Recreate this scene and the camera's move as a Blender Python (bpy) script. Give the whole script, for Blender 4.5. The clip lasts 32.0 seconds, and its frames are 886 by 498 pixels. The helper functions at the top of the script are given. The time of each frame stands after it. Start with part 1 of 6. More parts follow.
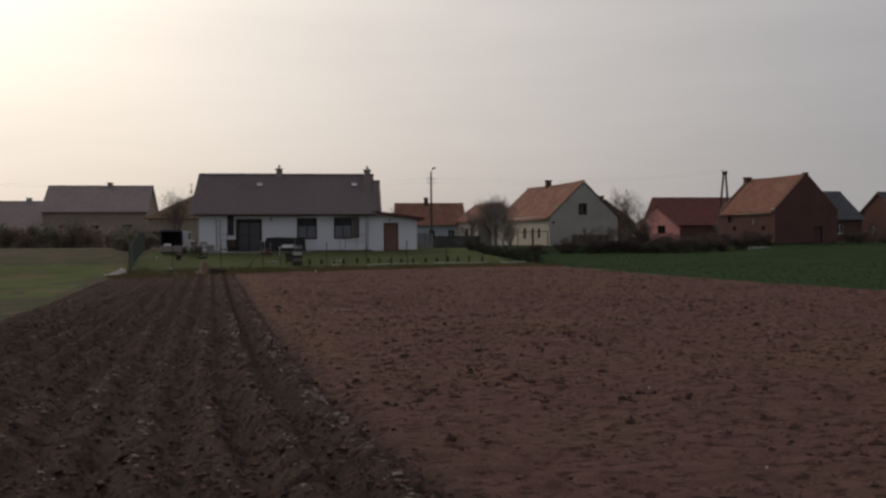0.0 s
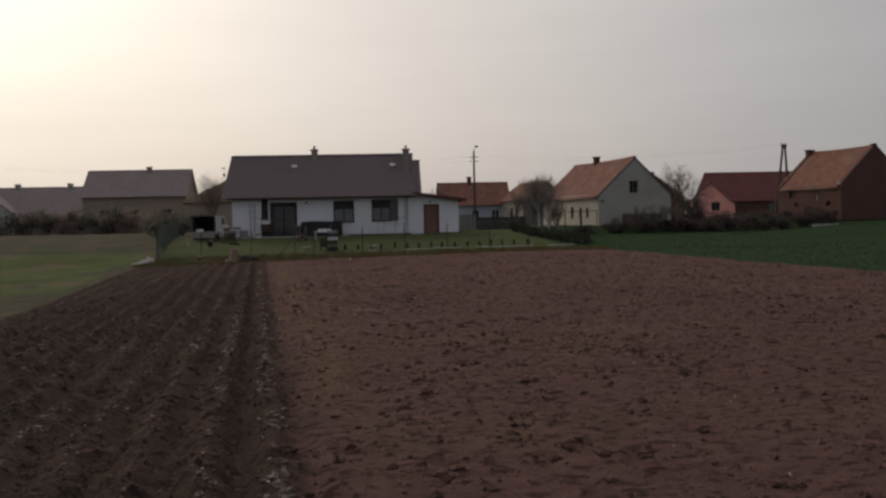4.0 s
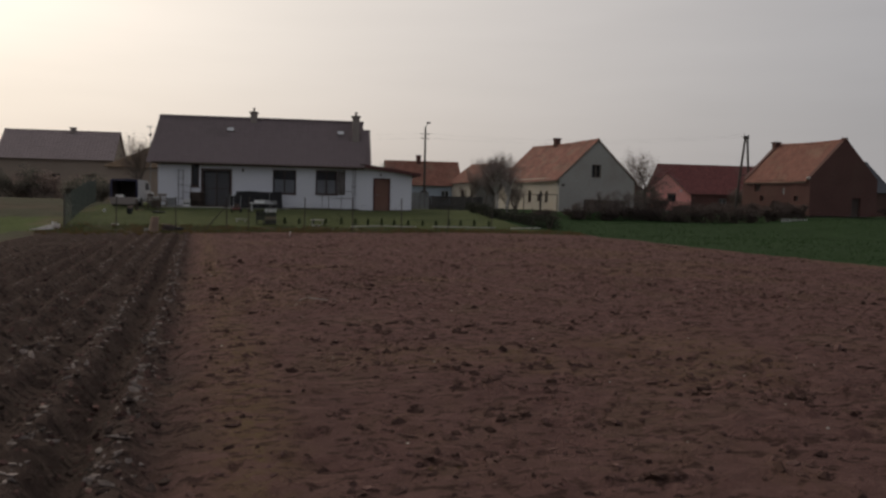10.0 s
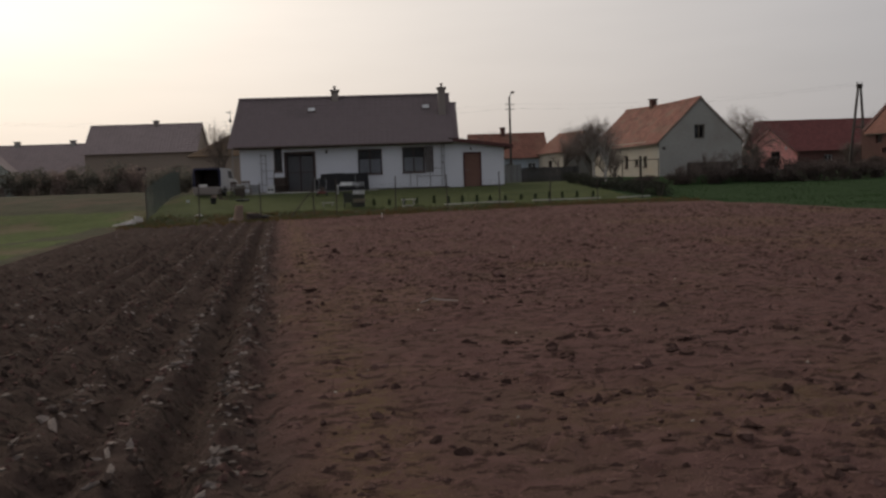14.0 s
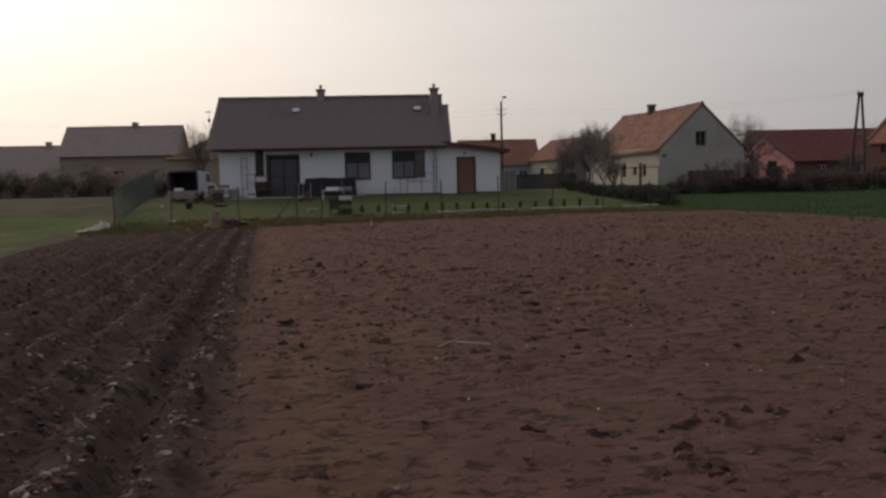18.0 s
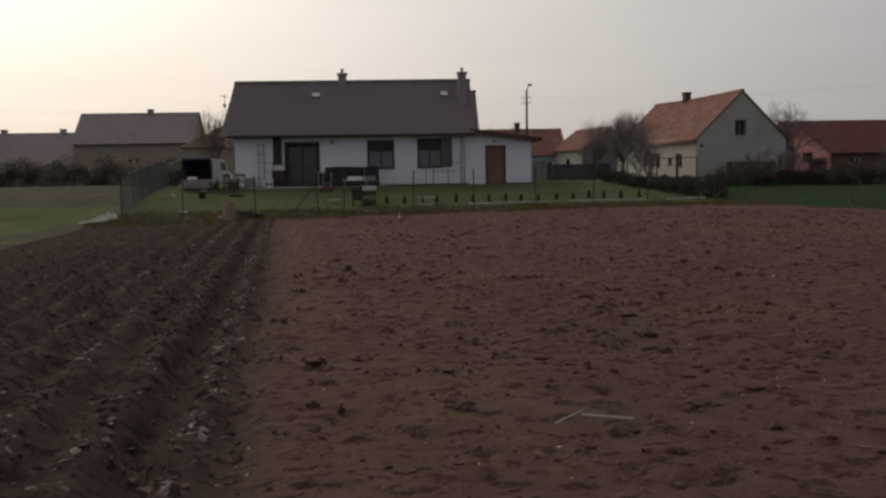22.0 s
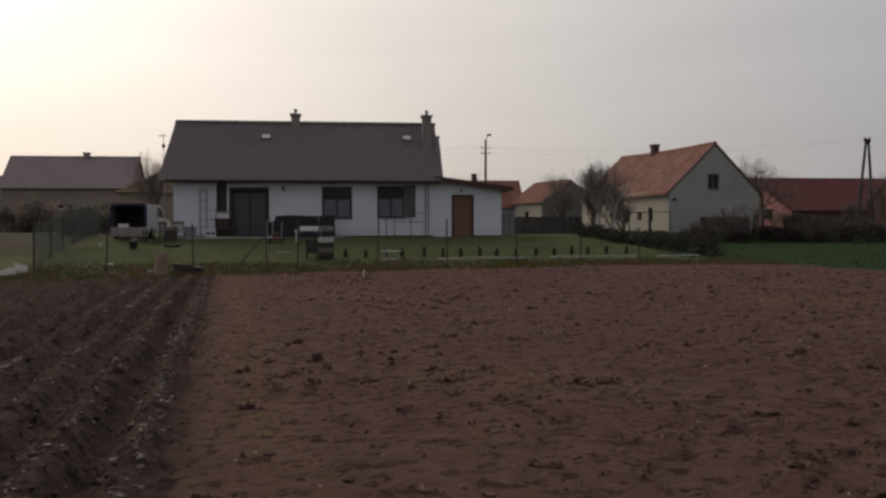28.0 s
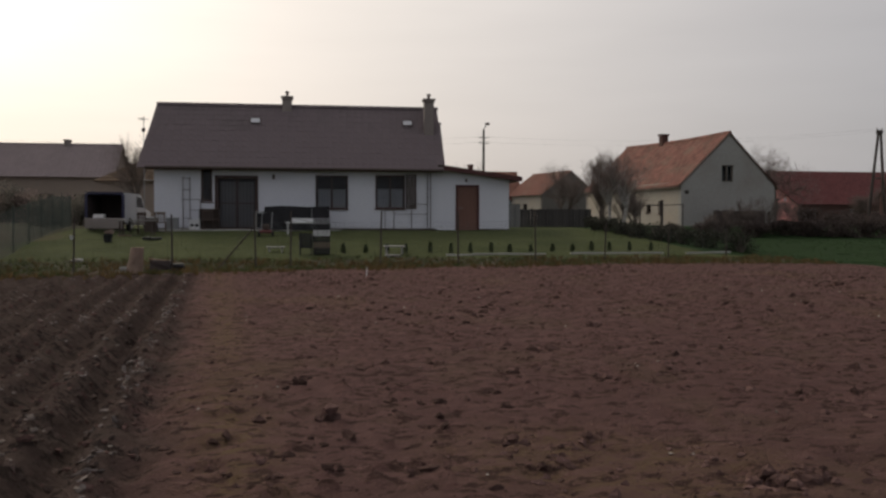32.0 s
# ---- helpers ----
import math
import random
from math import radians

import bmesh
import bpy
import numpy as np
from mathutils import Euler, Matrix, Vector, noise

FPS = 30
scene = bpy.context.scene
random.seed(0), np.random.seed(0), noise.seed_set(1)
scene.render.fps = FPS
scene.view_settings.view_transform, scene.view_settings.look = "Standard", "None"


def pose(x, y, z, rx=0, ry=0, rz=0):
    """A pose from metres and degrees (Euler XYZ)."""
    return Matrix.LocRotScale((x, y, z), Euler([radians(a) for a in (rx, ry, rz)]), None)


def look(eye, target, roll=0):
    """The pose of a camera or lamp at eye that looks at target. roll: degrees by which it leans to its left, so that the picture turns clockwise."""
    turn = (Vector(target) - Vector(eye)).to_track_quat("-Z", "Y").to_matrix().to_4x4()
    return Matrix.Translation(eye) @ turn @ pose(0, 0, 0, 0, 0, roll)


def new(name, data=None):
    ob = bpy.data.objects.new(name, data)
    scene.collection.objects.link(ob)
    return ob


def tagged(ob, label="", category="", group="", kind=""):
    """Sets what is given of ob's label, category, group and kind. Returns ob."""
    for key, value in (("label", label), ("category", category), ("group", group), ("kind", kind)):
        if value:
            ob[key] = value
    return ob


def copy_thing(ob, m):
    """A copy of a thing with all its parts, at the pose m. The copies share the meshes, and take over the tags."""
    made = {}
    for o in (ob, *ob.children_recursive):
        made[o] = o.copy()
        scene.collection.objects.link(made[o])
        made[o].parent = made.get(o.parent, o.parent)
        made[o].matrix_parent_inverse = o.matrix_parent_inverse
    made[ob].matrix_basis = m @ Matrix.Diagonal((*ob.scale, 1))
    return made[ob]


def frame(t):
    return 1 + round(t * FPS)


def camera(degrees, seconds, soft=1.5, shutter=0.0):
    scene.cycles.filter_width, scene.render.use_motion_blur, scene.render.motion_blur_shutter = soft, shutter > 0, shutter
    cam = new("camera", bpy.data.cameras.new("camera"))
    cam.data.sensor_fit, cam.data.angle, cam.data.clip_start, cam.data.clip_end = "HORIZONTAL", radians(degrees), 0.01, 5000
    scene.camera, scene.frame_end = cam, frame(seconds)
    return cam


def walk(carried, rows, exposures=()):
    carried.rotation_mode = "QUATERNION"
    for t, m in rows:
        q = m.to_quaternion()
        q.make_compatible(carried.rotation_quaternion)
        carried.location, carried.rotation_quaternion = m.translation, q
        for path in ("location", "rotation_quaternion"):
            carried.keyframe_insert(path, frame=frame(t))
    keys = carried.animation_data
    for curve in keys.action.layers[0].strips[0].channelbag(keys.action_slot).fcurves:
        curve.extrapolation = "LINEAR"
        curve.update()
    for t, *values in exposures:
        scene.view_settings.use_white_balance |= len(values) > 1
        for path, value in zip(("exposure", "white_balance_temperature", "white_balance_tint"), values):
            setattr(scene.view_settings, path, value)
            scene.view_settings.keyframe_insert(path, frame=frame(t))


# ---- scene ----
cam = camera(54.95, 32.0, soft=2.6)
PATH = [
    (0, (-4.192, -63.293, 1.884), (-3.9245, -61.3111, 1.8619), -0.43),
    (0.5, (-4.117, -62.948, 1.947), (-3.8906, -60.9612, 1.9347), -0.20),
    (1, (-4.108, -62.600, 2.026), (-3.9005, -60.6113, 1.9721), -0.11),
    (1.5, (-4.041, -62.209, 2.020), (-3.8089, -60.2264, 1.9011), -1.21),
    (2, (-3.977, -61.818, 2.067), (-3.8278, -59.8244, 2.0085), -1.35),
    (2.5, (-3.909, -61.487, 2.123), (-3.7514, -59.4940, 2.0628), -1.54),
    (3, (-3.816, -61.091, 2.107), (-3.6557, -59.0996, 2.0123), 0.23),
    (3.5, (-3.718, -60.701, 2.122), (-3.5756, -58.7079, 2.0491), -1.44),
    (5.5, (-3.575, -58.858, 1.916), (-3.3382, -56.8727, 1.8527), 0.73),
    (6, (-3.590, -58.503, 1.897), (-3.4073, -56.5117, 1.8451), 0.82),
    (6.5, (-3.529, -57.985, 1.883), (-3.4120, -55.9895, 1.8321), -0.19),
    (7, (-3.502, -57.575, 1.860), (-3.2813, -55.5903, 1.7442), 2.05),
    (7.5, (-3.551, -57.181, 1.831), (-3.3204, -55.1958, 1.7635), 0.67),
    (8, (-3.607, -56.753, 1.796), (-3.4181, -54.7624, 1.7812), 0.84),
    (8.5, (-3.660, -56.288, 1.794), (-3.5311, -54.2923, 1.7435), -0.01),
    (9, (-3.725, -55.828, 1.761), (-3.5852, -53.8330, 1.7295), -0.10),
    (9.5, (-3.764, -55.376, 1.734), (-3.5941, -53.3849, 1.6453), -0.40),
    (10, (-3.842, -54.950, 1.686), (-3.5410, -52.9757, 1.5781), 1.32),
    (10.5, (-3.878, -54.462, 1.653), (-3.6663, -52.4811, 1.4762), -1.61),
    (11, (-3.925, -54.051, 1.656), (-3.7281, -52.0637, 1.5426), -0.94),
    (11.5, (-3.987, -53.623, 1.634), (-3.7630, -51.6398, 1.5092), -0.56),
    (12, (-4.014, -53.215, 1.607), (-3.8306, -51.2265, 1.4938), -0.07),
    (12.5, (-4.099, -52.824, 1.599), (-3.8661, -50.8429, 1.4537), 0.69),
    (13, (-4.166, -52.428, 1.573), (-3.9644, -50.4423, 1.4486), -0.79),
    (13.5, (-4.267, -52.005, 1.555), (-4.1472, -50.0155, 1.3911), -0.24),
    (14, (-4.333, -51.609, 1.588), (-4.2234, -49.6184, 1.4247), -1.89),
    (14.5, (-4.359, -51.219, 1.578), (-4.2567, -49.2260, 1.4521), 0.02),
    (16.5, (-4.462, -49.665, 1.504), (-4.3437, -47.6745, 1.3525), -1.27),
    (17, (-4.458, -49.320, 1.484), (-4.3751, -47.3237, 1.3902), 0.28),
    (17.5, (-4.501, -48.982, 1.484), (-4.4346, -46.9875, 1.3451), -0.41),
    (18, (-4.538, -48.652, 1.494), (-4.3924, -46.6627, 1.3479), -1.33),
    (18.5, (-4.568, -48.354, 1.500), (-4.4665, -46.3629, 1.3427), -0.77),
    (19, (-4.646, -47.988, 1.496), (-4.5176, -45.9980, 1.3378), -0.93),
    (19.5, (-4.726, -47.686, 1.508), (-4.5711, -45.6975, 1.3535), -1.27),
    (20, (-4.740, -47.322, 1.504), (-4.5924, -45.3343, 1.3348), -0.80),
    (20.5, (-4.845, -47.038, 1.500), (-4.6350, -45.0507, 1.4213), -0.37),
    (21, (-4.878, -46.647, 1.490), (-4.7967, -44.6507, 1.4002), -0.81),
    (21.5, (-4.901, -46.308, 1.479), (-4.8377, -44.3158, 1.3189), -1.12),
    (22, (-4.934, -45.924, 1.483), (-4.8270, -43.9339, 1.3158), -0.97),
    (22.5, (-4.957, -45.571, 1.516), (-4.8521, -43.5759, 1.4315), -1.10),
    (23, (-4.954, -45.245, 1.506), (-4.8512, -43.2488, 1.4289), -0.28),
    (23.5, (-5.001, -44.863, 1.500), (-4.8199, -42.8732, 1.4054), -0.20),
    (24, (-5.018, -44.500, 1.515), (-4.8406, -42.5089, 1.4434), 0.06),
    (24.5, (-5.085, -44.151, 1.503), (-4.8693, -42.1625, 1.5004), -0.48),
    (25, (-5.173, -43.851, 1.502), (-4.9294, -41.8656, 1.4918), -0.64),
    (25.5, (-5.189, -43.480, 1.503), (-4.9874, -41.4910, 1.4483), -0.20),
    (27.5, (-5.404, -42.091, 1.489), (-5.1648, -40.1055, 1.4539), 0.07),
    (28, (-5.436, -41.737, 1.466), (-5.2026, -39.7511, 1.4196), -0.14),
    (28.5, (-5.441, -41.363, 1.487), (-5.3015, -39.3686, 1.4260), 0.21),
    (29, (-5.513, -41.007, 1.466), (-5.3866, -39.0127, 1.3964), -1.11),
    (29.5, (-5.586, -40.610, 1.467), (-5.3738, -38.6218, 1.4076), -0.62),
    (30, (-5.623, -40.208, 1.448), (-5.4297, -38.2214, 1.3135), -0.64),
    (30.5, (-5.679, -39.834, 1.464), (-5.4499, -37.8530, 1.3188), -0.64),
    (31, (-5.665, -39.424, 1.493), (-5.5009, -37.4332, 1.3945), -0.26),
    (31.5, (-5.685, -39.011, 1.494), (-5.4499, -37.0265, 1.4042), 0.15),
    (32, (-5.716, -38.639, 1.495), (-5.4570, -36.6565, 1.4302), 0.18),
]
walk(cam, [(t, look(eye, target, roll)) for t, eye, target, roll in PATH],
    exposures=[(0.0, -0.12), (3.0, -0.15), (6.0, -0.1), (9.0, -0.08), (10.0, -0.1), (11.0, 0.12), (12.0, 0.05), (13.0, 0.05), (14.0, 0.0), (17.0, 0.06), (18.0, 0.04), (19.0, 0.0), (20.0, 0.16), (22.0, -0.05), (23.0, 0.14), (24.0, 0.12), (25.5, 0.05), (28.0, -0.03), (29.0, -0.04), (30.0, -0.1), (31.0, 0.12), (32.0, 0.1)])

# ---- world and sun: hazy overcast, low sun behind thin cloud ahead on the left ----
SUN_AZ, SUN_EL = radians(-30), radians(33)
SUN = Vector((math.sin(SUN_AZ) * math.cos(SUN_EL), math.cos(SUN_AZ) * math.cos(SUN_EL), math.sin(SUN_EL)))


def build_world():
    w = bpy.data.worlds.new("hazy_sky")
    scene.world = w
    w.use_nodes = True
    nt = w.node_tree
    nt.nodes.clear()
    N, L = nt.nodes.new, nt.links.new
    out, bg = N("ShaderNodeOutputWorld"), N("ShaderNodeBackground")
    co = N("ShaderNodeTexCoord")
    dot = N("ShaderNodeVectorMath")
    dot.operation = "DOT_PRODUCT"
    dot.inputs[1].default_value = SUN
    L(co.outputs["Generated"], dot.inputs[0])

    def m(op, a, b=0.0, c=0.0):
        n = N("ShaderNodeMath")
        n.operation = op
        for i, v in enumerate((a, b, c)):
            if isinstance(v, (int, float)):
                n.inputs[i].default_value = v
            else:
                L(v, n.inputs[i])
        return n.outputs[0]

    half = m("MULTIPLY_ADD", dot.outputs["Value"], 0.5, 0.5)
    wide, core = m("POWER", half, 6.0), m("POWER", half, 34.0)
    sep = N("ShaderNodeSeparateXYZ")
    L(co.outputs["Generated"], sep.inputs[0])
    low = m("POWER", m("SUBTRACT", 1.0, m("ABSOLUTE", sep.outputs["Z"])), 7.0)
    # streaky thin cloud
    mp = N("ShaderNodeMapping")
    mp.inputs["Scale"].default_value = (1.0, 1.0, 7.0)
    L(co.outputs["Generated"], mp.inputs["Vector"])
    nz = N("ShaderNodeTexNoise")
    nz.inputs["Scale"].default_value, nz.inputs["Detail"].default_value = 2.2, 5.0
    L(mp.outputs[0], nz.inputs["Vector"])
    cloud = m("MULTIPLY_ADD", nz.outputs["Fac"], 0.24, 0.88)

    def scaled(col, fac):
        n = N("ShaderNodeVectorMath")
        n.operation = "SCALE"
        n.inputs[0].default_value = col
        L(fac, n.inputs["Scale"])
        return n.outputs[0]

    def add(a, b):
        n = N("ShaderNodeVectorMath")
        n.operation = "ADD"
        L(a, n.inputs[0])
        L(b, n.inputs[1])
        return n.outputs[0]

    base = N("ShaderNodeCombineXYZ")
    for i, v in enumerate((0.299, 0.301, 0.324)):
        base.inputs[i].default_value = v
    col = add(base.outputs[0], scaled((0.765, 0.662, 0.54), wide))
    col = add(col, scaled((0.52, 0.50, 0.38), core))
    col = add(col, scaled((-0.02, -0.09, -0.15), m("MULTIPLY", low, wide)))
    fin = N("ShaderNodeVectorMath")
    fin.operation = "SCALE"
    L(col, fin.inputs[0])
    L(cloud, fin.inputs["Scale"])
    sky = N("ShaderNodeTexSky")
    sky.sky_type, sky.sun_disc = "NISHITA", False
    sky.sun_elevation, sky.sun_rotation = SUN_EL, SUN_AZ
    sky.dust_density, sky.air_density = 6.0, 1.0
    thin = N("ShaderNodeVectorMath")
    thin.operation = "SCALE"
    L(sky.outputs[0], thin.inputs[0])
    thin.inputs["Scale"].default_value = 0.01
    L(add(fin.outputs[0], thin.outputs[0]), bg.inputs["Color"])
    L(bg.outputs[0], out.inputs["Surface"])


build_world()
sun = new("sun", bpy.data.lights.new("sun", "SUN"))
sun.data.energy, sun.data.angle, sun.data.color = 0.7, radians(14), (1.0, 0.9, 0.76)
sun.matrix_world = look(SUN * 50, (0, 0, 0))


# ---- materials ----
def mat(name, col, rough=0.85, var=0.25, s1=0.7, s2=14.0, bump=0.25, bscale=30.0, bdist=0.02, metal=0.0, rnd=0.0, island=0.0, second=None, s3=0.35, stretch=1.0, spec=0.3, trans=0.0):
    """Procedural surface: two scales of tone, fine relief, optional second tone in patches, optional tone per object or island."""
    m = bpy.data.materials.new(name)
    m.use_nodes = True
    nt = m.node_tree
    N, L = nt.nodes.new, nt.links.new
    bs = nt.nodes["Principled BSDF"]
    bs.inputs["Roughness"].default_value, bs.inputs["Metallic"].default_value = rough, metal
    bs.inputs["Specular IOR Level"].default_value = spec
    co = N("ShaderNodeTexCoord")

    def noise_of(scale, detail=4.0):
        n = N("ShaderNodeTexNoise")
        n.inputs["Scale"].default_value, n.inputs["Detail"].default_value = scale, detail
        L(co.outputs["Object"], n.inputs["Vector"])
        return n.outputs["Fac"]

    def mth(op, a, b=0.0, c=0.0):
        n = N("ShaderNodeMath")
        n.operation = op
        for i, v in enumerate((a, b, c)):
            if isinstance(v, (int, float)):
                n.inputs[i].default_value = v
            else:
                L(v, n.inputs[i])
        return n.outputs[0]

    big, small = noise_of(s1), noise_of(s2, 6.0)
    tone = mth("ADD", mth("MULTIPLY_ADD", big, 2 * var, 1 - var), mth("MULTIPLY_ADD", small, 2 * var, -var))
    if rnd:
        oi = N("ShaderNodeObjectInfo")
        tone = mth("ADD", tone, mth("MULTIPLY_ADD", oi.outputs["Random"], 2 * rnd, -rnd))
    if island:
        ge = N("ShaderNodeNewGeometry")
        tone = mth("ADD", tone, mth("MULTIPLY_ADD", ge.outputs["Random Per Island"], 2 * island, -island))
    src = N("ShaderNodeRGB")
    src.outputs[0].default_value = (*col, 1)
    colour = src.outputs[0]
    if second:
        mx = N("ShaderNodeMix")
        mx.data_type = "RGBA"
        rp = N("ShaderNodeValToRGB")
        rp.color_ramp.elements[0].position, rp.color_ramp.elements[1].position = 0.5, 0.68
        pn = N("ShaderNodeTexNoise")
        pn.inputs["Scale"].default_value, pn.inputs["Detail"].default_value = s3, 5.0
        pm = N("ShaderNodeMapping")
        pm.inputs["Scale"].default_value = (1.0, stretch, 1.0)
        L(co.outputs["Object"], pm.inputs["Vector"])
        L(pm.outputs[0], pn.inputs["Vector"])
        L(pn.outputs["Fac"], rp.inputs[0])
        L(rp.outputs[0], mx.inputs[0])
        L(colour, mx.inputs[6])
        mx.inputs[7].default_value = (*second, 1)
        colour = mx.outputs[2]
    sc = N("ShaderNodeVectorMath")
    sc.operation = "SCALE"
    L(colour, sc.inputs[0])
    L(tone, sc.inputs["Scale"])
    L(sc.outputs[0], bs.inputs["Base Color"])
    if bump:
        b = N("ShaderNodeBump")
        b.inputs["Strength"].default_value, b.inputs["Distance"].default_value = bump, bdist
        h = mth("ADD", noise_of(bscale, 5.0), mth("MULTIPLY", noise_of(bscale * 0.3, 3.0), 1.6))
        L(h, b.inputs["Height"])
        L(b.outputs[0], bs.inputs["Normal"])
    if trans:
        tl, ms = N("ShaderNodeBsdfTranslucent"), N("ShaderNodeMixShader")
        L(sc.outputs[0], tl.inputs["Color"])
        ms.inputs[0].default_value = trans
        L(bs.outputs[0], ms.inputs[1])
        L(tl.outputs[0], ms.inputs[2])
        L(ms.outputs[0], nt.nodes["Material Output"].inputs["Surface"])
    return m


def glass_mat(name, tint=(0.8, 0.85, 0.88), gloss=0.0):
    m = bpy.data.materials.new(name)
    m.use_nodes = True
    nt = m.node_tree
    nt.nodes.clear()
    N, L = nt.nodes.new, nt.links.new
    out, mix, tr, gl, fr = N("ShaderNodeOutputMaterial"), N("ShaderNodeMixShader"), N("ShaderNodeBsdfTransparent"), N("ShaderNodeBsdfGlossy"), N("ShaderNodeFresnel")
    tr.inputs["Color"].default_value = (*tint, 1)
    gl.inputs["Roughness"].default_value = 0.05
    fr.inputs["IOR"].default_value = 1.22
    mx = N("ShaderNodeMath")
    mx.operation = "MULTIPLY_ADD"
    L(fr.outputs[0], mx.inputs[0])
    mx.inputs[1].default_value, mx.inputs[2].default_value = 1.0, gloss
    L(mx.outputs[0], mix.inputs[0])
    L(tr.outputs[0], mix.inputs[1])
    L(gl.outputs[0], mix.inputs[2])
    L(mix.outputs[0], out.inputs["Surface"])
    return m


def soil_mat(name, dry, ploughed, patch_size=0.9, spot_size=5.0, patch_at=0.51, spot_at=0.54):
    """Crumbly earth, dry or freshly ploughed: weedy patches, dark spots for damp and for shade in hollows, pale grit
    and rough relief. Each state is (earth, patch, dark spot).
    """
    m = bpy.data.materials.new(name)
    m.use_nodes = True
    nt = m.node_tree
    N, L = nt.nodes.new, nt.links.new
    bs = nt.nodes["Principled BSDF"]
    bs.inputs["Roughness"].default_value, bs.inputs["Specular IOR Level"].default_value = 0.95, 0.03
    co = N("ShaderNodeTexCoord")

    def noise_of(scale, detail, rough=0.6, squeeze=(1, 1, 1)):
        mp = N("ShaderNodeMapping")
        mp.inputs["Scale"].default_value = squeeze
        L(co.outputs["Object"], mp.inputs["Vector"])
        n = N("ShaderNodeTexNoise")
        n.inputs["Scale"].default_value, n.inputs["Detail"].default_value, n.inputs["Roughness"].default_value = scale, detail, rough
        L(mp.outputs[0], n.inputs["Vector"])
        return n.outputs["Fac"]

    def step(fac, a, b, top):
        r = N("ShaderNodeMapRange")
        r.inputs["From Min"].default_value, r.inputs["From Max"].default_value, r.inputs["To Max"].default_value = a, b, top
        L(fac, r.inputs["Value"])
        return r.outputs[0]

    def blend(a, b, fac):
        mx = N("ShaderNodeMix")
        mx.data_type = "RGBA"
        L(fac, mx.inputs[0])
        if isinstance(a, tuple):
            mx.inputs[6].default_value = (*a, 1)
        else:
            L(a, mx.inputs[6])
        if isinstance(b, tuple):
            mx.inputs[7].default_value = (*b, 1)
        else:
            L(b, mx.inputs[7])
        return mx.outputs[2]

    at = N("ShaderNodeAttribute")
    at.attribute_name = "ploughed"
    col, patch, damp_shade, light, grit = [blend(a, b, at.outputs["Fac"]) for a, b in zip((*dry, *(tuple(v * k for v in dry[0]) for k in (1.3, 2.0))), (*ploughed, *(tuple(v * k for v in ploughed[0]) for k in (1.25, 1.7))))]
    c = blend(col, patch, step(noise_of(patch_size, 6.0, 0.62, (1, 0.6, 1)), patch_at, patch_at + 0.12, 0.75))
    # thin yellowish growth in a band beside the furrow and in loose patches
    wd = N("ShaderNodeAttribute")
    wd.attribute_name = "weedy"
    br = N("ShaderNodeMath")
    br.operation = "MULTIPLY"
    L(wd.outputs["Fac"], br.inputs[0])
    L(step(noise_of(9.0, 5.0, 0.7), 0.33, 0.58, 0.9), br.inputs[1])
    c = blend(c, (0.203, 0.140, 0.080), br.outputs[0])
    c = blend(c, light, step(noise_of(spot_size * 0.6, 5.0, 0.65, (0.8, 1.3, 1)), 0.50, 0.60, 0.7))
    # dark spots put the shade of hollows and clod sides into the colour
    c = blend(c, damp_shade, step(noise_of(spot_size, 5.0, 0.66, (0.85, 1.15, 1)), spot_at, spot_at + 0.07, 0.85))
    c = blend(c, grit, step(noise_of(60.0, 1.0), 0.66, 0.72, 0.6))
    L(c, bs.inputs["Base Color"])
    h1, h2 = noise_of(13.0, 7.0, 0.7), noise_of(40.0, 4.0, 0.6)
    ad = N("ShaderNodeMath")
    ad.operation = "MULTIPLY_ADD"
    L(h1, ad.inputs[0])
    ad.inputs[1].default_value = 2.4
    L(h2, ad.inputs[2])
    bp = N("ShaderNodeBump")
    bp.inputs["Strength"].default_value, bp.inputs["Distance"].default_value = 1.0, 0.06
    L(ad.outputs[0], bp.inputs["Height"])
    L(bp.outputs[0], bs.inputs["Normal"])
    return m


M_SOIL = soil_mat("tilled_soil", ((0.166, 0.096, 0.087), (0.162, 0.105, 0.082), (0.068, 0.041, 0.035)), ((0.096, 0.068, 0.059), (0.108, 0.079, 0.066), (0.040, 0.030, 0.026)), spot_size=7.0, spot_at=0.53)
M_CLOD = mat("soil_clod", (0.112, 0.068, 0.060), 0.95, 0.3, 2.0, 20.0, 0.8, 30.0, 0.04, island=0.5, spec=0.03)
# darker than the other clods: their shaded sides are put into the colour
M_SHADECLOD = mat("shade_clod", (0.088, 0.054, 0.046), 0.95, 0.3, 2.0, 20.0, 0.8, 30.0, 0.04, island=0.35, spec=0.03)
M_BITS = mat("pale_bits", (0.42, 0.38, 0.33), 0.9, 0.3, 2.0, 20.0, 0.5, 30.0, 0.02, island=0.5, spec=0.1)
M_RCLOD = mat("ploughed_clod", (0.080, 0.058, 0.050), 0.95, 0.3, 2.0, 20.0, 0.8, 30.0, 0.04, island=0.35, spec=0.03)
M_SLICE = mat("drying_furrow_slice", (0.225, 0.188, 0.170), 0.95, 0.3, 2.0, 18.0, 0.6, 30.0, 0.03, rnd=0.35, island=0.5, spec=0.03)
M_PALE = mat("pale_root_bits", (0.20, 0.17, 0.15), 0.9, 0.3, 2.0, 30.0, 0.3, island=0.3, spec=0.03)
M_LAWN = mat("lawn", (0.075, 0.086, 0.039), 0.95, 0.3, 0.5, 9.0, 0.6, 40.0, 0.04, second=(0.062, 0.074, 0.033), s3=0.4, spec=0.03)
